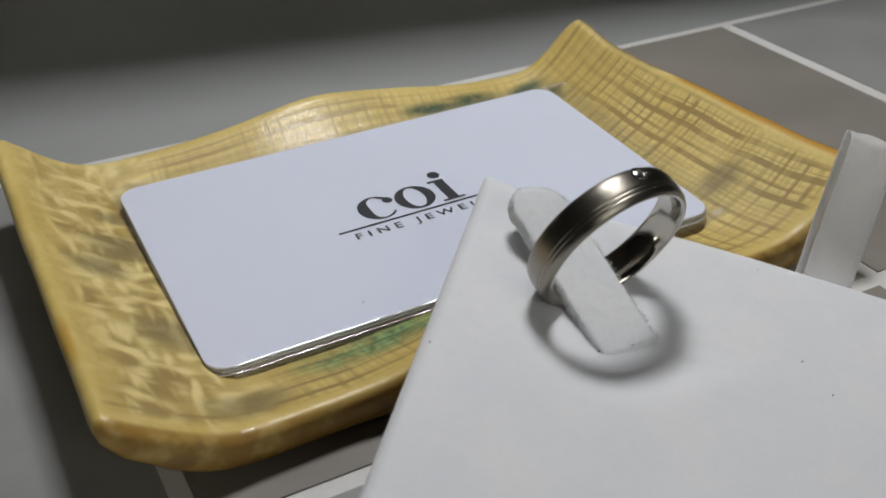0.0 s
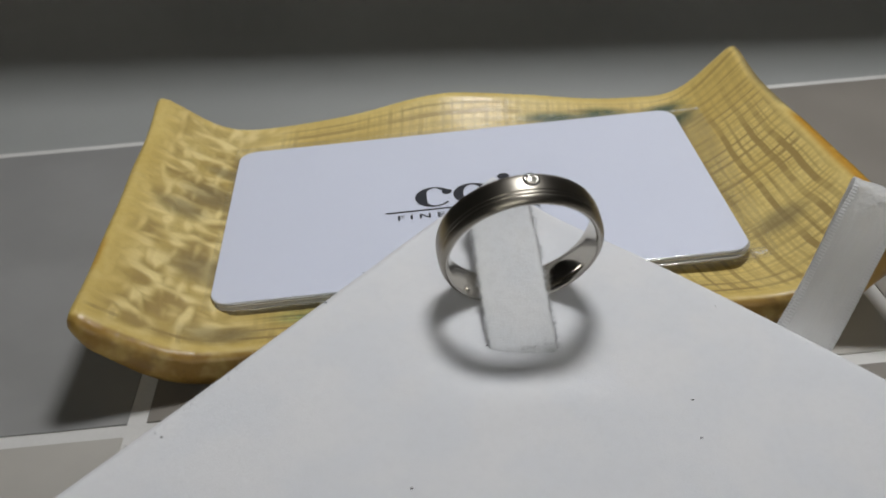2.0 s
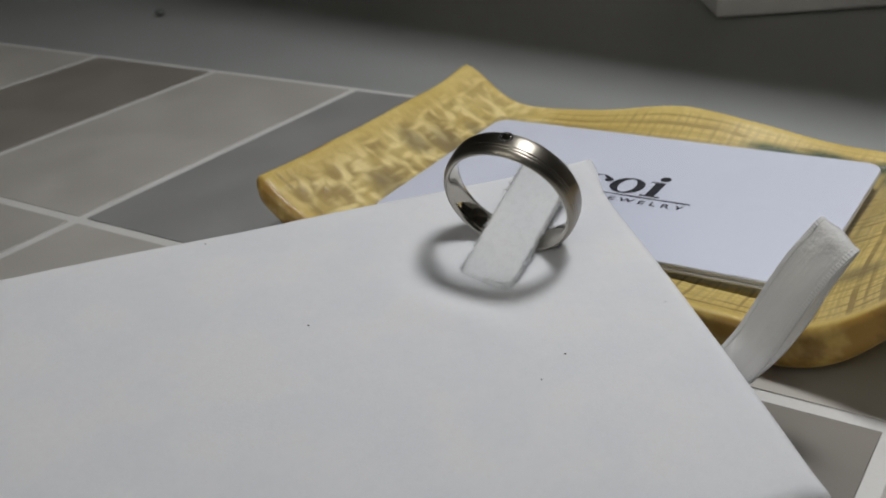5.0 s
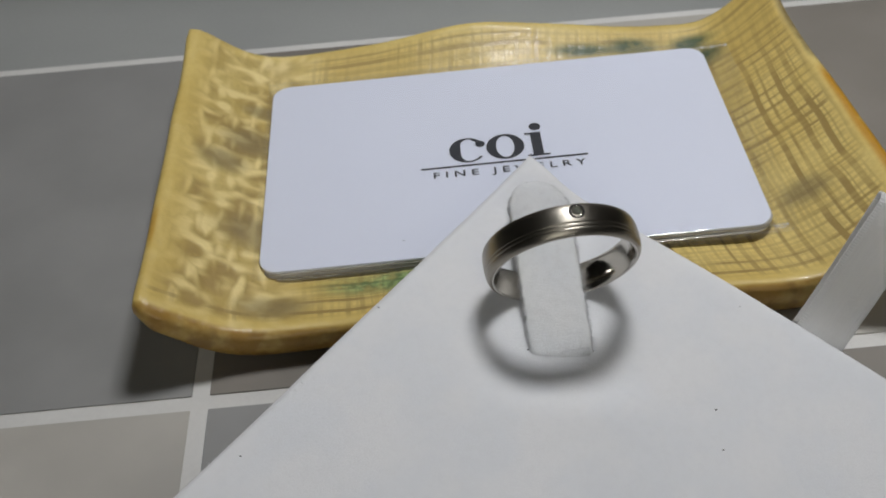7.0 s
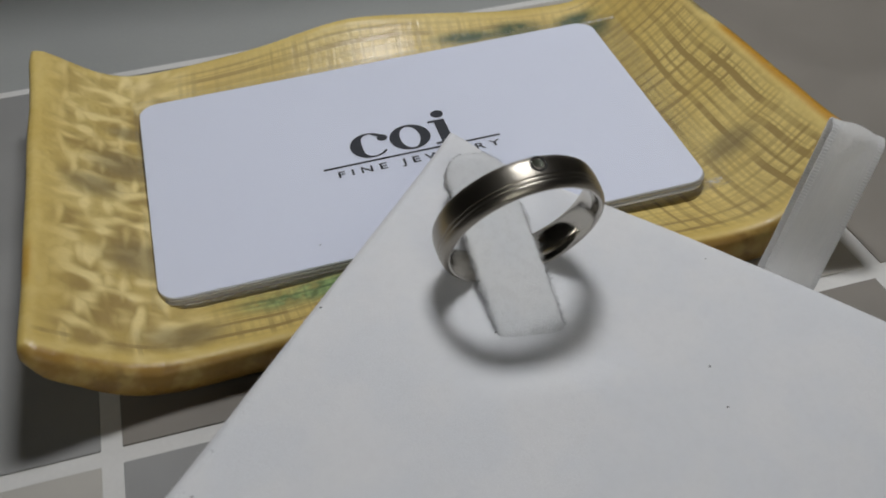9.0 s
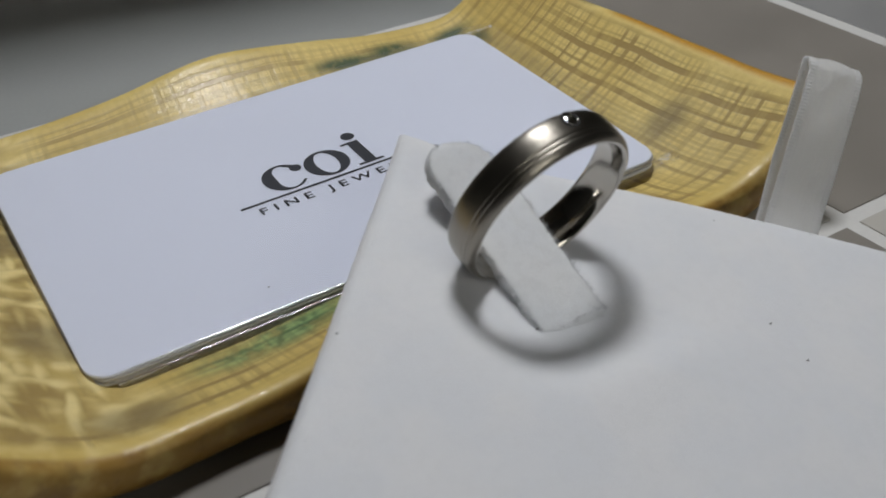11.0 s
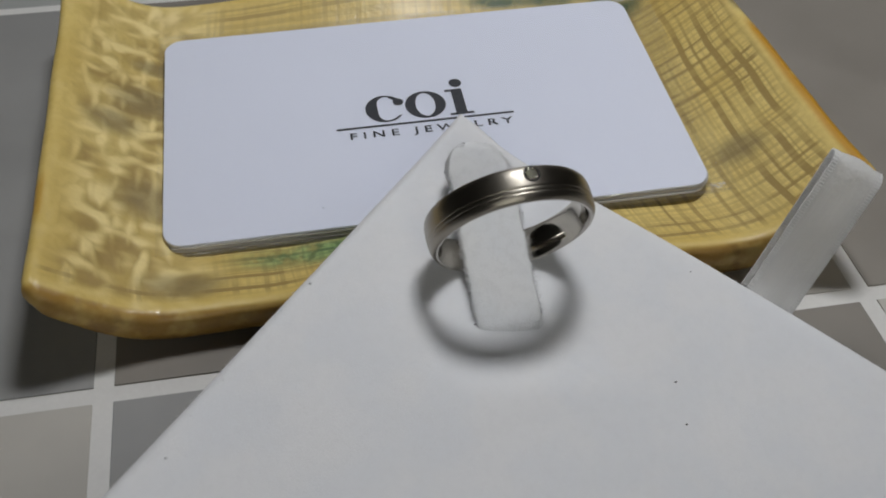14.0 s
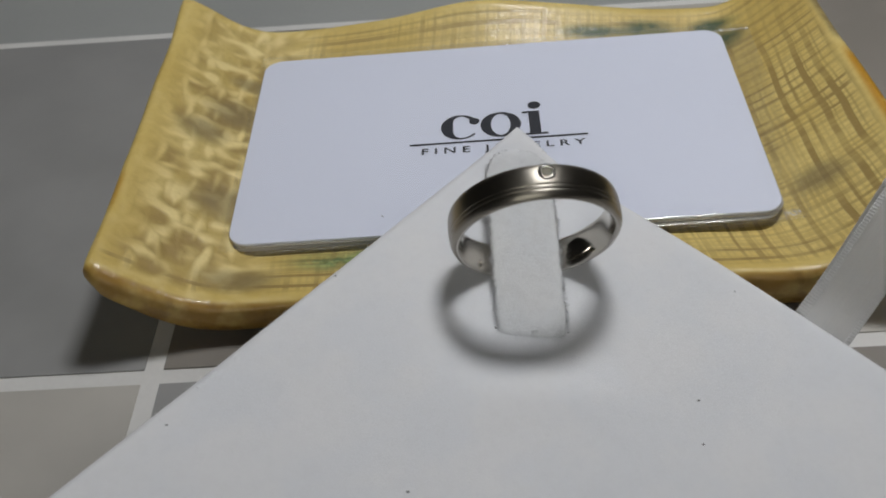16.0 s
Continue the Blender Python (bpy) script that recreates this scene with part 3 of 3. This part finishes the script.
def sleeve():
    """A flat clear bag, a little wider than the cards, with welded margins."""
    ob = tagged(empty("plastic_sleeve", CARD), "clear thin plastic sleeve round the business cards", "sleeve")
    wide, n = (97.0, 57.5), 40

    def sheet(z_mid, lift):
        rows = []
        for j in range(25):
            row = []
            for i in range(n + 1):
                u, v = 2 * i / n - 1, 2 * j / 24 - 1
                x, y = wide[0] / 2 * u + 2.4, wide[1] / 2 * v
                over = max(abs(x) - 45.2, abs(y) - 27.2, 0)
                sag = min(1.0, over / 8.0)
                crease = 0.22 * noise.noise(Vector((x * 0.4, y * 0.4, z_mid))) * min(1, over)
                row.append((x, y, z_mid + (lift - z_mid) * sag + crease))
            rows.append(row)
        return lofted(rows)
    top = part("film", sheet(0.16, -0.75), M_FILM, ob, "clear glossy film")
    low = part("film", sheet(-1.85, -0.95), M_FILM, ob, "clear glossy film")
    top.visible_shadow = low.visible_shadow = False
    # Heat-sealed seams along the front and the side where the bag is wider.
    def seam(x0, y0, x1, y1, wide, lift, material=M_SEAM):
        a, b = Vector((x0, y0, lift)), Vector((x1, y1, lift))
        d, rows = (b - a).normalized(), []
        side = Vector((-d.y, d.x, 0))
        count = max(8, round((b - a).length / 1.0))
        for k in range(count + 1):
            p = a.lerp(b, k / count) + Vector((0, 0, 0.10 * noise.noise(Vector((k * 0.9, y0, x0)))))
            w = wide / 2 * (1 + 0.5 * noise.noise(Vector((k * 0.6, x0, 3))))
            rows.append([p - side * w, p - side * w * 0.6 + Vector((0, 0, 0.09)), p + side * w * 0.6 + Vector((0, 0, 0.09)), p + side * w])
        made = part("seam", lofted(rows), material, ob, "glossy film strip")
        made.visible_shadow = False
    # The film folds round the front of the cards in two glossy, creased lips.
    def fold(x0, x1, y, z, r, seed):
        rows = []
        for k in range(121):
            x = x0 + (x1 - x0) * k / 120
            rk = r * (1 + 0.35 * noise.noise(Vector((x * 0.10, seed, 1))))
            dy, dz = 0.10 * noise.noise(Vector((x * 0.25, seed, 2))), 0.08 * noise.noise(Vector((x * 0.4, seed, 3)))
            rows.append([Vector((x, y + dy + 0.25 * r - rk * math.sin(g), z + dz + rk * math.cos(g))) for g in (math.pi * q / 9 for q in range(10))])
        made = part("fold", lofted(rows), M_FOLD, ob, "glossy creased fold of film")
        made.visible_shadow = False
    fold(-43.5, 47.0, -27.2, -0.26, 0.42, 1.0)
    fold(-42.0, 50.5, -28.0, -1.05, 0.36, 4.0)
    seam(44.8, -26.9, 51.2, -26.2, 1.1, -1.1)
    seam(50.9, -27.4, 50.9, 28.4, 0.5, -1.0, M_FILM)
    # The left strip is no seam; it adds the card edge's bright line.
    seam(-45.0, -24.5, -45.0, 24.5, 0.5, -0.15, M_FILM)
    seam(44.0, 27.9, 51.0, 28.2, 0.8, -1.0)
    return ob


sleeve()

# ---------------------------------------------------------------- the pad, its tab and the ring
TIP = Vector((1.8, -19.5, 25.1075 - 0.1046 * 1.8 - 0.1344 * 19.5))
ALONG_L = Vector((-0.649, -0.761, -0.649 * -0.1046 - 0.761 * 0.1344)).normalized()
ALONG_R = Vector((0.761, -0.649, 0.761 * -0.1046 - 0.649 * 0.1344)).normalized()
UP = ALONG_L.cross(ALONG_R).normalized()
PAD_L, PAD_R, PAD_T = 106.0, 81.0, 5.0


def pad_surface(x, y):
    return 25.1075 - 0.1046 * x + 0.1344 * y


def pad_point(a, b, h):
    """A place on the pad: a down one edge and b down the other from the pointed tip, h above its plane."""
    a2 = a + (-0.6 + 2.4 * (1 - math.exp(-(b / 8) ** 2))) * max(0.0, 1 - a / 35)
    b2 = b + (0.7 - 0.016 * a) * max(0.0, 1 - b / 45)
    return TIP + a2 * ALONG_L + b2 * ALONG_R + (h + 0.5 * math.exp(-(a * a + b * b) / 60)) * UP


def pad_mesh():
    r, round_steps = 2.2, 5

    def lines(length, step):
        n = max(2, round((length - 2 * r) / step))
        return [r + (length - 2 * r) * k / n for k in range(n + 1)]
    la, lb = lines(PAD_L, 1.25), lines(PAD_R, 1.25)
    na, nb = len(la) - 1, len(lb) - 1
    bm = bmesh.new()

    def height(a, b):
        p = pad_point(a, b, 0)
        dent = 2.0 * math.exp(-((p.x - 2.8) / 11.5) ** 4 - ((p.y + 56.0) / 10.0) ** 4)
        mouth = 0.45 * math.exp(-((p.x - 2.2) / 5.0) ** 6 - ((p.y + 57.0) / 1.3) ** 2)
        wave = 0.25 * noise.noise(Vector((a * 0.04, b * 0.04, 2.0))) + 0.05 * noise.noise(Vector((a * 0.3, b * 0.3, 5.0)))
        lip = 0.3 * math.exp(-((p.x - 5.0) / 9.0) ** 2 - ((p.y + 69.0) / 3.2) ** 2)
        droop = 3.4 * (b / PAD_R) ** 2.5
        return -dent - mouth + wave + lip - droop
    top = {(i, j): bm.verts.new(pad_point(la[i], lb[j], height(la[i], lb[j]))) for i in range(na + 1) for j in range(nb + 1)}
    for i in range(na):
        for j in range(nb):
            bm.faces.new((top[i, j], top[i + 1, j], top[i + 1, j + 1], top[i, j + 1]))
    rim = [(i, 0) for i in range(na)] + [(na, j) for j in range(nb)] + [(i, nb) for i in range(na, 0, -1)] + [(0, j) for j in range(nb, 0, -1)]
    n = len(rim)
    last = [top[k] for k in rim]
    for s in range(1, round_steps + 3):
        ring = []
        for q, (i, j) in enumerate(rim):
            out = Vector(((i == na) - (i == 0), (j == nb) - (j == 0), 0))
            if out.length > 1.1:
                out *= 1.05
            if s <= round_steps:
                g = math.pi / 2 * s / round_steps
                d, h = r * math.sin(g), -r * (1 - math.cos(g))
            elif s == round_steps + 1:
                d, h = r, -PAD_T + 0.6
            else:
                d, h = r - 0.6, -PAD_T
            base = height(la[i], lb[j]) if s <= round_steps else -3.4 * (lb[j] / PAD_R) ** 2.5
            ring.append(bm.verts.new(pad_point(la[i] + out.x * d, lb[j] + out.y * d, base + h)))
        for q in range(n):
            bm.faces.new((last[q], last[(q + 1) % n], ring[(q + 1) % n], ring[q]))
        last = ring
    bm.faces.new(last)
    # The low corner lies on the table.
    for v in bm.verts:
        v.co.z = max(v.co.z, 0.12)
    return bm


pad = tagged(empty("ring_pad"), "white felt ring pad propped on the plate's rim", "pad")
cushion = part("cushion", pad_mesh(), M_FELT, pad, "white felt foam cushion")


def tab_mesh():
    """A tongue that rises out of the pad's slit and ends round."""
    start, end = Vector((2.6, -62.5, 11.9)), Vector((1.9, -32.3, 26.2))
    run = end - start
    along = run.normalized()
    side = Vector((1, 0, -0.12)).normalized()
    up = side.cross(along).normalized()
    rows, half, thick, total = [], 4.8, 2.1, run.length
    for k in range(65):
        s = k / 64
        d = total * s
        left = total - d
        w = math.sqrt(max(0.02, half * half - (half - left) ** 2)) if left < half else half
        w *= 0.97 + 0.05 * noise.noise(Vector((d * 0.4, 0, 0))) + 0.04 * noise.noise(Vector((d * 1.3, 5, 0)))
        bend = 0.3 * math.sin(math.pi * s)
        mid = start + along * d + up * (bend - 0.3)
        ring = []
        for q in range(28):
            a = 2 * math.pi * q / 28
            cx, cz = math.cos(a), math.sin(a)
            ex, ez = math.copysign(abs(cx) ** 0.35, cx), math.copysign(abs(cz) ** 0.3, cz)
            fuzz = 1 + 0.05 * noise.noise(Vector((d * 1.7, q * 0.9, 3)))
            ring.append(mid + side * (ex * w * fuzz) + up * (ez * thick / 2 * min(1, 0.35 + left / 2)))
        rows.append(ring)
    return lofted(rows, closed=True)


tab = part("tab", tab_mesh(), M_TAB, pad, "white velour tab rising from the pad's slit")



def fuzz_mesh(roots, long, seed):
    """Short fine fibres from (root, outward way) pairs."""
    rnd = random.Random(seed)
    verts, faces = [], []
    for root, out in roots:
        way = (out + Vector((rnd.uniform(-0.9, 0.9), rnd.uniform(-0.9, 0.9), rnd.uniform(-0.5, 0.9)))).normalized()
        size, w = long * rnd.uniform(0.4, 1.2), Vector((rnd.uniform(-1, 1), rnd.uniform(-1, 1), rnd.uniform(-1, 1))).normalized() * 0.05
        bend = way * size + Vector((rnd.uniform(-1, 1), rnd.uniform(-1, 1), rnd.uniform(-1, 1))) * size * 0.35
        k = len(verts)
        verts += [root - way * 0.1 - w, root - way * 0.1 + w, root + way * size * 0.6 + w * 0.7, root + way * size * 0.6 - w * 0.7, root + bend]
        faces += [(k, k + 1, k + 2, k + 3), (k + 3, k + 2, k + 4)]
    bm = bmesh.new()
    vs = [bm.verts.new(v) for v in verts]
    for f in faces:
        bm.faces.new([vs[q] for q in f])
    return bm


def tab_fuzz_roots():
    rnd = random.Random(4)
    a, b = Vector((2.6, -58.0, 14.1)), Vector((1.9, -33.0, 26.1))
    roots = []
    for k in range(1900):
        s, side = rnd.random(), rnd.choice((-1, 1))
        left = (1 - s) * (b - a).length
        half = math.sqrt(max(0.1, 4.6 ** 2 - (4.6 - left) ** 2)) if left < 4.6 else 4.6
        roots.append((a.lerp(b, s) + Vector((side * half * 0.97, 0, -side * 0.12 * half + rnd.uniform(-0.6, 0.75))), Vector((side, 0, 0.2))))
    for k in range(70):
        roots.append((Vector((2.6 + rnd.uniform(-4.6, 4.6), -57.9 + rnd.uniform(-0.5, 0.3), 14.9)), Vector((0, -0.6, 0.7))))
    return roots


def pad_fuzz_roots():
    rnd = random.Random(9)
    roots = []
    for k in range(500):
        on_l = rnd.random() < 0.5
        d = rnd.uniform(1, PAD_L - 3 if on_l else PAD_R - 3)
        g = rnd.uniform(0, math.pi / 2)
        r = 2.2
        drop, away = -r * (1 - math.cos(g)), r - r * math.sin(g)
        p = pad_point(d, away, drop) if on_l else pad_point(away, d, drop - 3.4 * (d / PAD_R) ** 2.5)
        out = (-ALONG_R if on_l else -ALONG_L) * math.sin(g) + UP * math.cos(g)
        roots.append((p, out))
    return roots


tagged(part("tab_fuzz", fuzz_mesh(tab_fuzz_roots(), 0.85, 2), M_TAB, tab, smooth=False), "short white fibres on the tab", kind="stuff")
tagged(part("edge_fuzz", fuzz_mesh(pad_fuzz_roots(), 0.3, 3), M_FELT, cushion, smooth=False), "short white fibres on the felt's edge", kind="stuff")

RING_C, RING_AXIS = Vector((3.4, -50.0, 26.7)), Vector((0.081, -0.926, -0.368)).normalized()
ring_x = RING_AXIS.cross(Vector((0, 0, 1))).normalized()
ring_y = RING_AXIS.cross(ring_x) * -1
if ring_y.z < 0:
    ring_x, ring_y = -ring_x, -ring_y
RING_AT = Matrix((ring_x, RING_AXIS.cross(ring_x), RING_AXIS)).transposed().to_4x4()
RING_AT.translation = RING_C * MM
RING_R, RING_IN, RING_HALF = 11.35, 9.75, 2.4


def ring_thing():
    ob = tagged(empty("ring", RING_AT), "brushed grey metal ring with two grooves and one small clear stone", "ring")
    h = RING_HALF
    outer = [(RING_R - 0.75, -h), (RING_R - 0.45, -h + 0.10), (RING_R - 0.22, -h + 0.35), (RING_R - 0.06, -h + 1.0), (RING_R, -0.5), (RING_R - 0.01, 0.30), (RING_R - 0.015, 0.58),
             (RING_R - 0.03, 0.64), (RING_R - 0.12, 0.68), (RING_R - 0.12, 0.73), (RING_R - 0.04, 0.77), (RING_R - 0.045, 0.95), (RING_R - 0.06, 1.20), (RING_R - 0.08, 1.24), (RING_R - 0.17, 1.28),
             (RING_R - 0.17, 1.33), (RING_R - 0.09, 1.37), (RING_R - 0.14, 1.60), (RING_R - 0.30, 1.98), (RING_R - 0.52, h - 0.14), (RING_R - 0.80, h)]
    half_inner = [(RING_R - 0.80, h), (RING_IN + 0.62, h), (RING_IN + 0.46, h - 0.10), (RING_IN + 0.30, h - 0.45), (RING_IN + 0.16, h - 0.95), (RING_IN + 0.05, h - 1.6)]
    inner_back = half_inner + [(RING_IN, 0.0)] + [(r, -z) for r, z in reversed(half_inner)]

    def swept(profile, steps=160):
        rows = [[(r * math.cos(a), r * math.sin(a), z) for r, z in profile] for a in (2 * math.pi * k / steps for k in range(steps + 1))]
        bm = lofted(rows)
        bmesh.ops.remove_doubles(bm, verts=bm.verts, dist=1e-4)
        return bm
    part("band", swept(outer), M_BRUSHED, ob, "brushed grey outer band with two grooves")
    part("lining", swept(inner_back), M_POLISHED, ob, "polished bright inner face")
    # The stone sits flush in the band, near its top.
    local = RING_AT.inverted() @ (Vector((4.7, -52.8, 37.3)) * MM)
    a = math.atan2(local.y, local.x)
    seat = Matrix.Rotation(a, 4, "Z") @ mm_pose(RING_R - 0.06, 0, -0.95, 0, 90, 0) @ Matrix.Scale(0.92, 4)
    # A raised near-black ring paints the shade of a groove round the stone.
    part("groove_shade", lathe([(0.94, -0.3), (0.94, 0.10), (1.20, 0.095), (1.20, -0.3)], 40), M_LINT_AND_SHADE, ob, "near-black ring painted as groove shade round the stone", at=seat)
    collar = part("collar", lathe([(0.78, -0.4), (0.78, 0.08), (0.82, 0.13), (0.92, 0.13), (0.95, 0.08), (0.95, -0.4)], 40), M_POLISHED, ob, "narrow metal collar", at=seat)
    rows = []
    for r, z in ((0.02, -0.55), (0.79, -0.05), (0.80, 0.02), (0.50, 0.13), (0.02, 0.14)):
        rows.append([(r * math.cos(2 * math.pi * k / 8), r * math.sin(2 * math.pi * k / 8), z) for k in range(8)])
    part("stone", lofted(rows, closed=True), M_GEM, collar, "small clear faceted stone", smooth=False)
    part("stone_seat", lathe([(0.01, -0.7), (0.82, -0.7), (0.82, -0.2), (0.78, -0.2), (0.78, -0.65), (0.01, -0.65)], 24), M_BLACK, collar)
    return ob


ring_thing()

# ---------------------------------------------------------------- the ribbon loop at the pad's edge


def ribbon():
    ob = tagged(empty("ribbon_loop"), "white satin ribbon folded into a loop beside the pad", "ribbon")
    base, top = Vector((41.3, -55.2, 6.9)), Vector((52.45, -49.5, 27.6))
    across0, across1 = Vector((5.5, -4.1, -1.9)).normalized(), Vector((5.9, -3.8, -2.2)).normalized()
    rise = top - base
    path = []
    back = Vector((0.35, 0.9, 0.1)).normalized()
    # The bend runs along one camera sight line, shaped to fit the view.
    sight_bend = Vector((0.506, 0.628, -0.59))
    for k in range(22):
        s = k / 21
        path.append((base + rise * s + sight_bend * (0.45 * math.sin(2 * math.pi * s)), across0.lerp(across1, s).normalized()))
    for k in range(1, 9):
        g = math.pi * k / 9
        path.append((top + rise.normalized() * (1.3 * math.sin(g)) + back * (1.3 * (1 - math.cos(g))), across1))
    for k in range(22):
        s = 1 - k / 21
        path.append((base + rise * s + back * (2.6 + 1.0 * math.sin(math.pi * s)) + sight_bend * (0.45 * math.sin(2 * math.pi * s)) + Vector((0.7 * math.sin(math.pi * s), 0, 0)), across0.lerp(across1, s).normalized()))
    half = 3.7

    def strip(w0, w1, bump, thick):
        rows = []
        for q, (p, w) in enumerate(path):
            d = path[min(q + 1, len(path) - 1)][0] - path[max(q - 1, 0)][0]
            nrm = d.cross(w).normalized()
            row = []
            for u in np.linspace(w0, w1, 11):
                cup = 0.25 * (u / half) ** 2 + 0.22 * noise.noise(Vector((q * 0.3, u * 0.6, 0.5)))
                row.append(p + w * u + nrm * (cup + bump))
            if thick:
                row += [pt - nrm * thick for pt in reversed(row)]
            rows.append(row)
        return lofted(rows, closed=bool(thick))
    part("ribbon_band", strip(-half, half, 0, 0), M_SATIN, ob, "white satin band")
    part("selvedge", strip(-half - 0.08, -half + 0.70, 0.26, 0.36), M_SELVEDGE, ob, "ribbed woven edge")
    part("selvedge", strip(half - 0.70, half + 0.08, 0.26, 0.36), M_SELVEDGE, ob, "ribbed woven edge")
    return ob


ribbon()


# ---------------------------------------------------------------- the added shade boards, the lamp and the things at the back
# Nothing of this is in view; it only blocks and bounces the lamp's light.
def shade_boards():
    ob = tagged(empty("unseen_shade_boards"), "unseen boards added to shade the back of the table", "shelf")
    part("bounce_panel", box_bm(900, 14, 422, 2, centre=(120, 405, 211)), M_BOUNCE, ob)
    part("lamp_board", box_bm(900, 372, 18, 2, centre=(120, 210, 397)), M_DARK, ob)
    # This unseen shelf is added and turned to cast the shade's slanted edge.
    part("shade_board", box_bm(520, 130, 14, 2, centre=(260, 65, 0)), M_DARK, ob, at=mm_pose(-156.7, 113.7, 140, 0, 0, -9.1))
    for x in (-60, 330):
        part("bracket", box_bm(12, 230, 8, 2, centre=(x, 283, 129)), M_DARK, ob)


shade_boards()


def tube_lamp():
    ob = tagged(empty("tube_lamp", Matrix.Translation(TUBE_AT) @ pose(0, 0, 0, TUBE_TILT)), "short white lamp fixed under the unseen upper board", "lamp")
    part("housing", box_bm(106, 78, 12, 3, centre=(0, 0, 11)), M_BOX, ob)
    part("diffuser", box_bm(86, 64, 3, 1, centre=(0, 0, 3)), M_GLOW, ob, "lit white diffuser")
    for x in (-48, 48):
        part("end_cap", box_bm(8, 62, 9, 2, centre=(x, 0, 2)), M_BOX, ob)
    part("mount", box_bm(30, 14, 18, 2, centre=(0, 0, 21)), M_BOX, ob)


tube_lamp()


def far_box():
    at = mm_pose(-42.4, 171.5, -0.9, 0, 0, 33)
    ob = tagged(empty("storage_box", at), "pale grey plastic box standing behind the plate", "box")
    part("body", box_bm(190, 120, 81.4, 1.5, 3, centre=(95, 60, 41.3)), M_BOX, ob)
    # A black slab stands in for the thin shadow line under the box.
    part("foot", box_bm(176, 106, 2, 0.5, centre=(95, 60, 1)), M_BLACK, ob, "black slab for the shadow line under the box")
    part("lid", box_bm(194, 124, 10, 3, 3, centre=(95, 60, 87)), M_BOX, ob)


# An unidentified black object; its block shape and seam are made up.
def black_thing():
    ob = tagged(empty("black_block", mm_pose(153, 66, -0.1, 0, 0, 3)), "unidentified black object, built as a plain block", "power adapter")
    part("case", box_bm(80, 46, 26, 4, 3, centre=(40, 24, 13)), M_BLACK, ob)
    part("seam", box_bm(80.3, 46.3, 0.6, 0.2, 1, centre=(40, 24, 13)), M_DARK, ob)


# A blurred dark mark of unknown kind, built as a flattened bead.
def bead():
    bm = bmesh.new()
    bmesh.ops.create_uvsphere(bm, u_segments=20, v_segments=12, radius=2.2)
    bmesh.ops.scale(bm, vec=(1.1, 1.0, 0.6), verts=bm.verts)
    bmesh.ops.translate(bm, vec=(-264, 113, 1.1), verts=bm.verts)
    tagged(part("bead", bm, M_DARK_MARK), "small dark mark of unknown kind, built as a bead", "bead")


black_thing()
bead()
far_box()

# Lint on the felt and the card.
lint_bm = bmesh.new()
for x, y, size, on_card in ((-2.3, -57.6, 0.26, 0), (22.5, -69.0, 0.30, 0), (22.0, -75.1, 0.28, 0), (-13.4, -82.8, 0.32, 0), (-23.5, -51.4, 0.26, 0), (30.4, -51.6, 0.24, 0), (-42.0, -75.0, 0.26, 0), (-19.9, -22.3, 0.28, 1)):
    z = pad_surface(x, y) + 0.02 - 3.4 * (max(0.0, (x - TIP.x) * 0.761 - (y - TIP.y) * 0.649) / PAD_R) ** 2.5 if not on_card else 8.2 + 0.0425 * y + 0.0176 * x + 0.25
    if x == -2.3:
        z -= 1.9
    made = bmesh.ops.create_icosphere(lint_bm, subdivisions=1, radius=size * 0.5, matrix=Matrix.Translation((x, y, z)) @ Matrix.Diagonal((1.5, 0.8, 0.6, 1)))
tagged(part("lint", lint_bm, M_LINT_AND_SHADE), "tiny dark specks of lint on the felt pad", "lint", kind="stuff")

# ---------------------------------------------------------------- the printed sheet's tiles
sheet_ob = tagged(empty("floor_sheet", GRID), "vinyl table sheet printed with grey and taupe tiles", "table sheet", kind="structure")
COLS, ROWS_T = range(-5, 6), range(-4, 1)
part("backing", box_bm(11 * TILE_W + 2, 5 * TILE_L + 1.6, 0.6, centre=((0.5) * TILE_W, TILE_L - 2.5 * TILE_L + 0.4, -0.55)), M_JOINT, sheet_ob, "white lines of the sheet", smooth=False)
TONES = {(-5, 0): "g", (-4, 0): "l", (-3, 0): "t", (-2, 0): "l", (-1, 0): "g", (0, 0): "t", (1, 0): "l", (2, 0): "t", (3, 0): "g", (4, 0): "l", (5, 0): "t",
         (-4, -1): "t", (-3, -1): "g", (-2, -1): "l", (-1, -1): "l", (0, -1): "g", (1, -1): "t", (2, -1): "l", (3, -1): "l", (4, -1): "g"}
MATS = {"l": M_LIGHT, "t": M_TAUPE, "g": M_GREY}
tile_meshes = {k: mesh_of("tile", box_bm(TILE_W - JOINT, TILE_L - JOINT, 0.3, 0.1, 1), m, False) for k, m in MATS.items()}
for c in COLS:
    for r in ROWS_T:
        ob = new("tile", tile_meshes[TONES.get((c, r), "lgt"[(c * 2 + r * 5) % 3])])
        ob.matrix_basis = mm_pose((c + 0.5) * TILE_W - (0.9 if c in (1, 2) else 0.0), (r + 0.5) * TILE_L, -0.15)
        ob.parent = sheet_ob
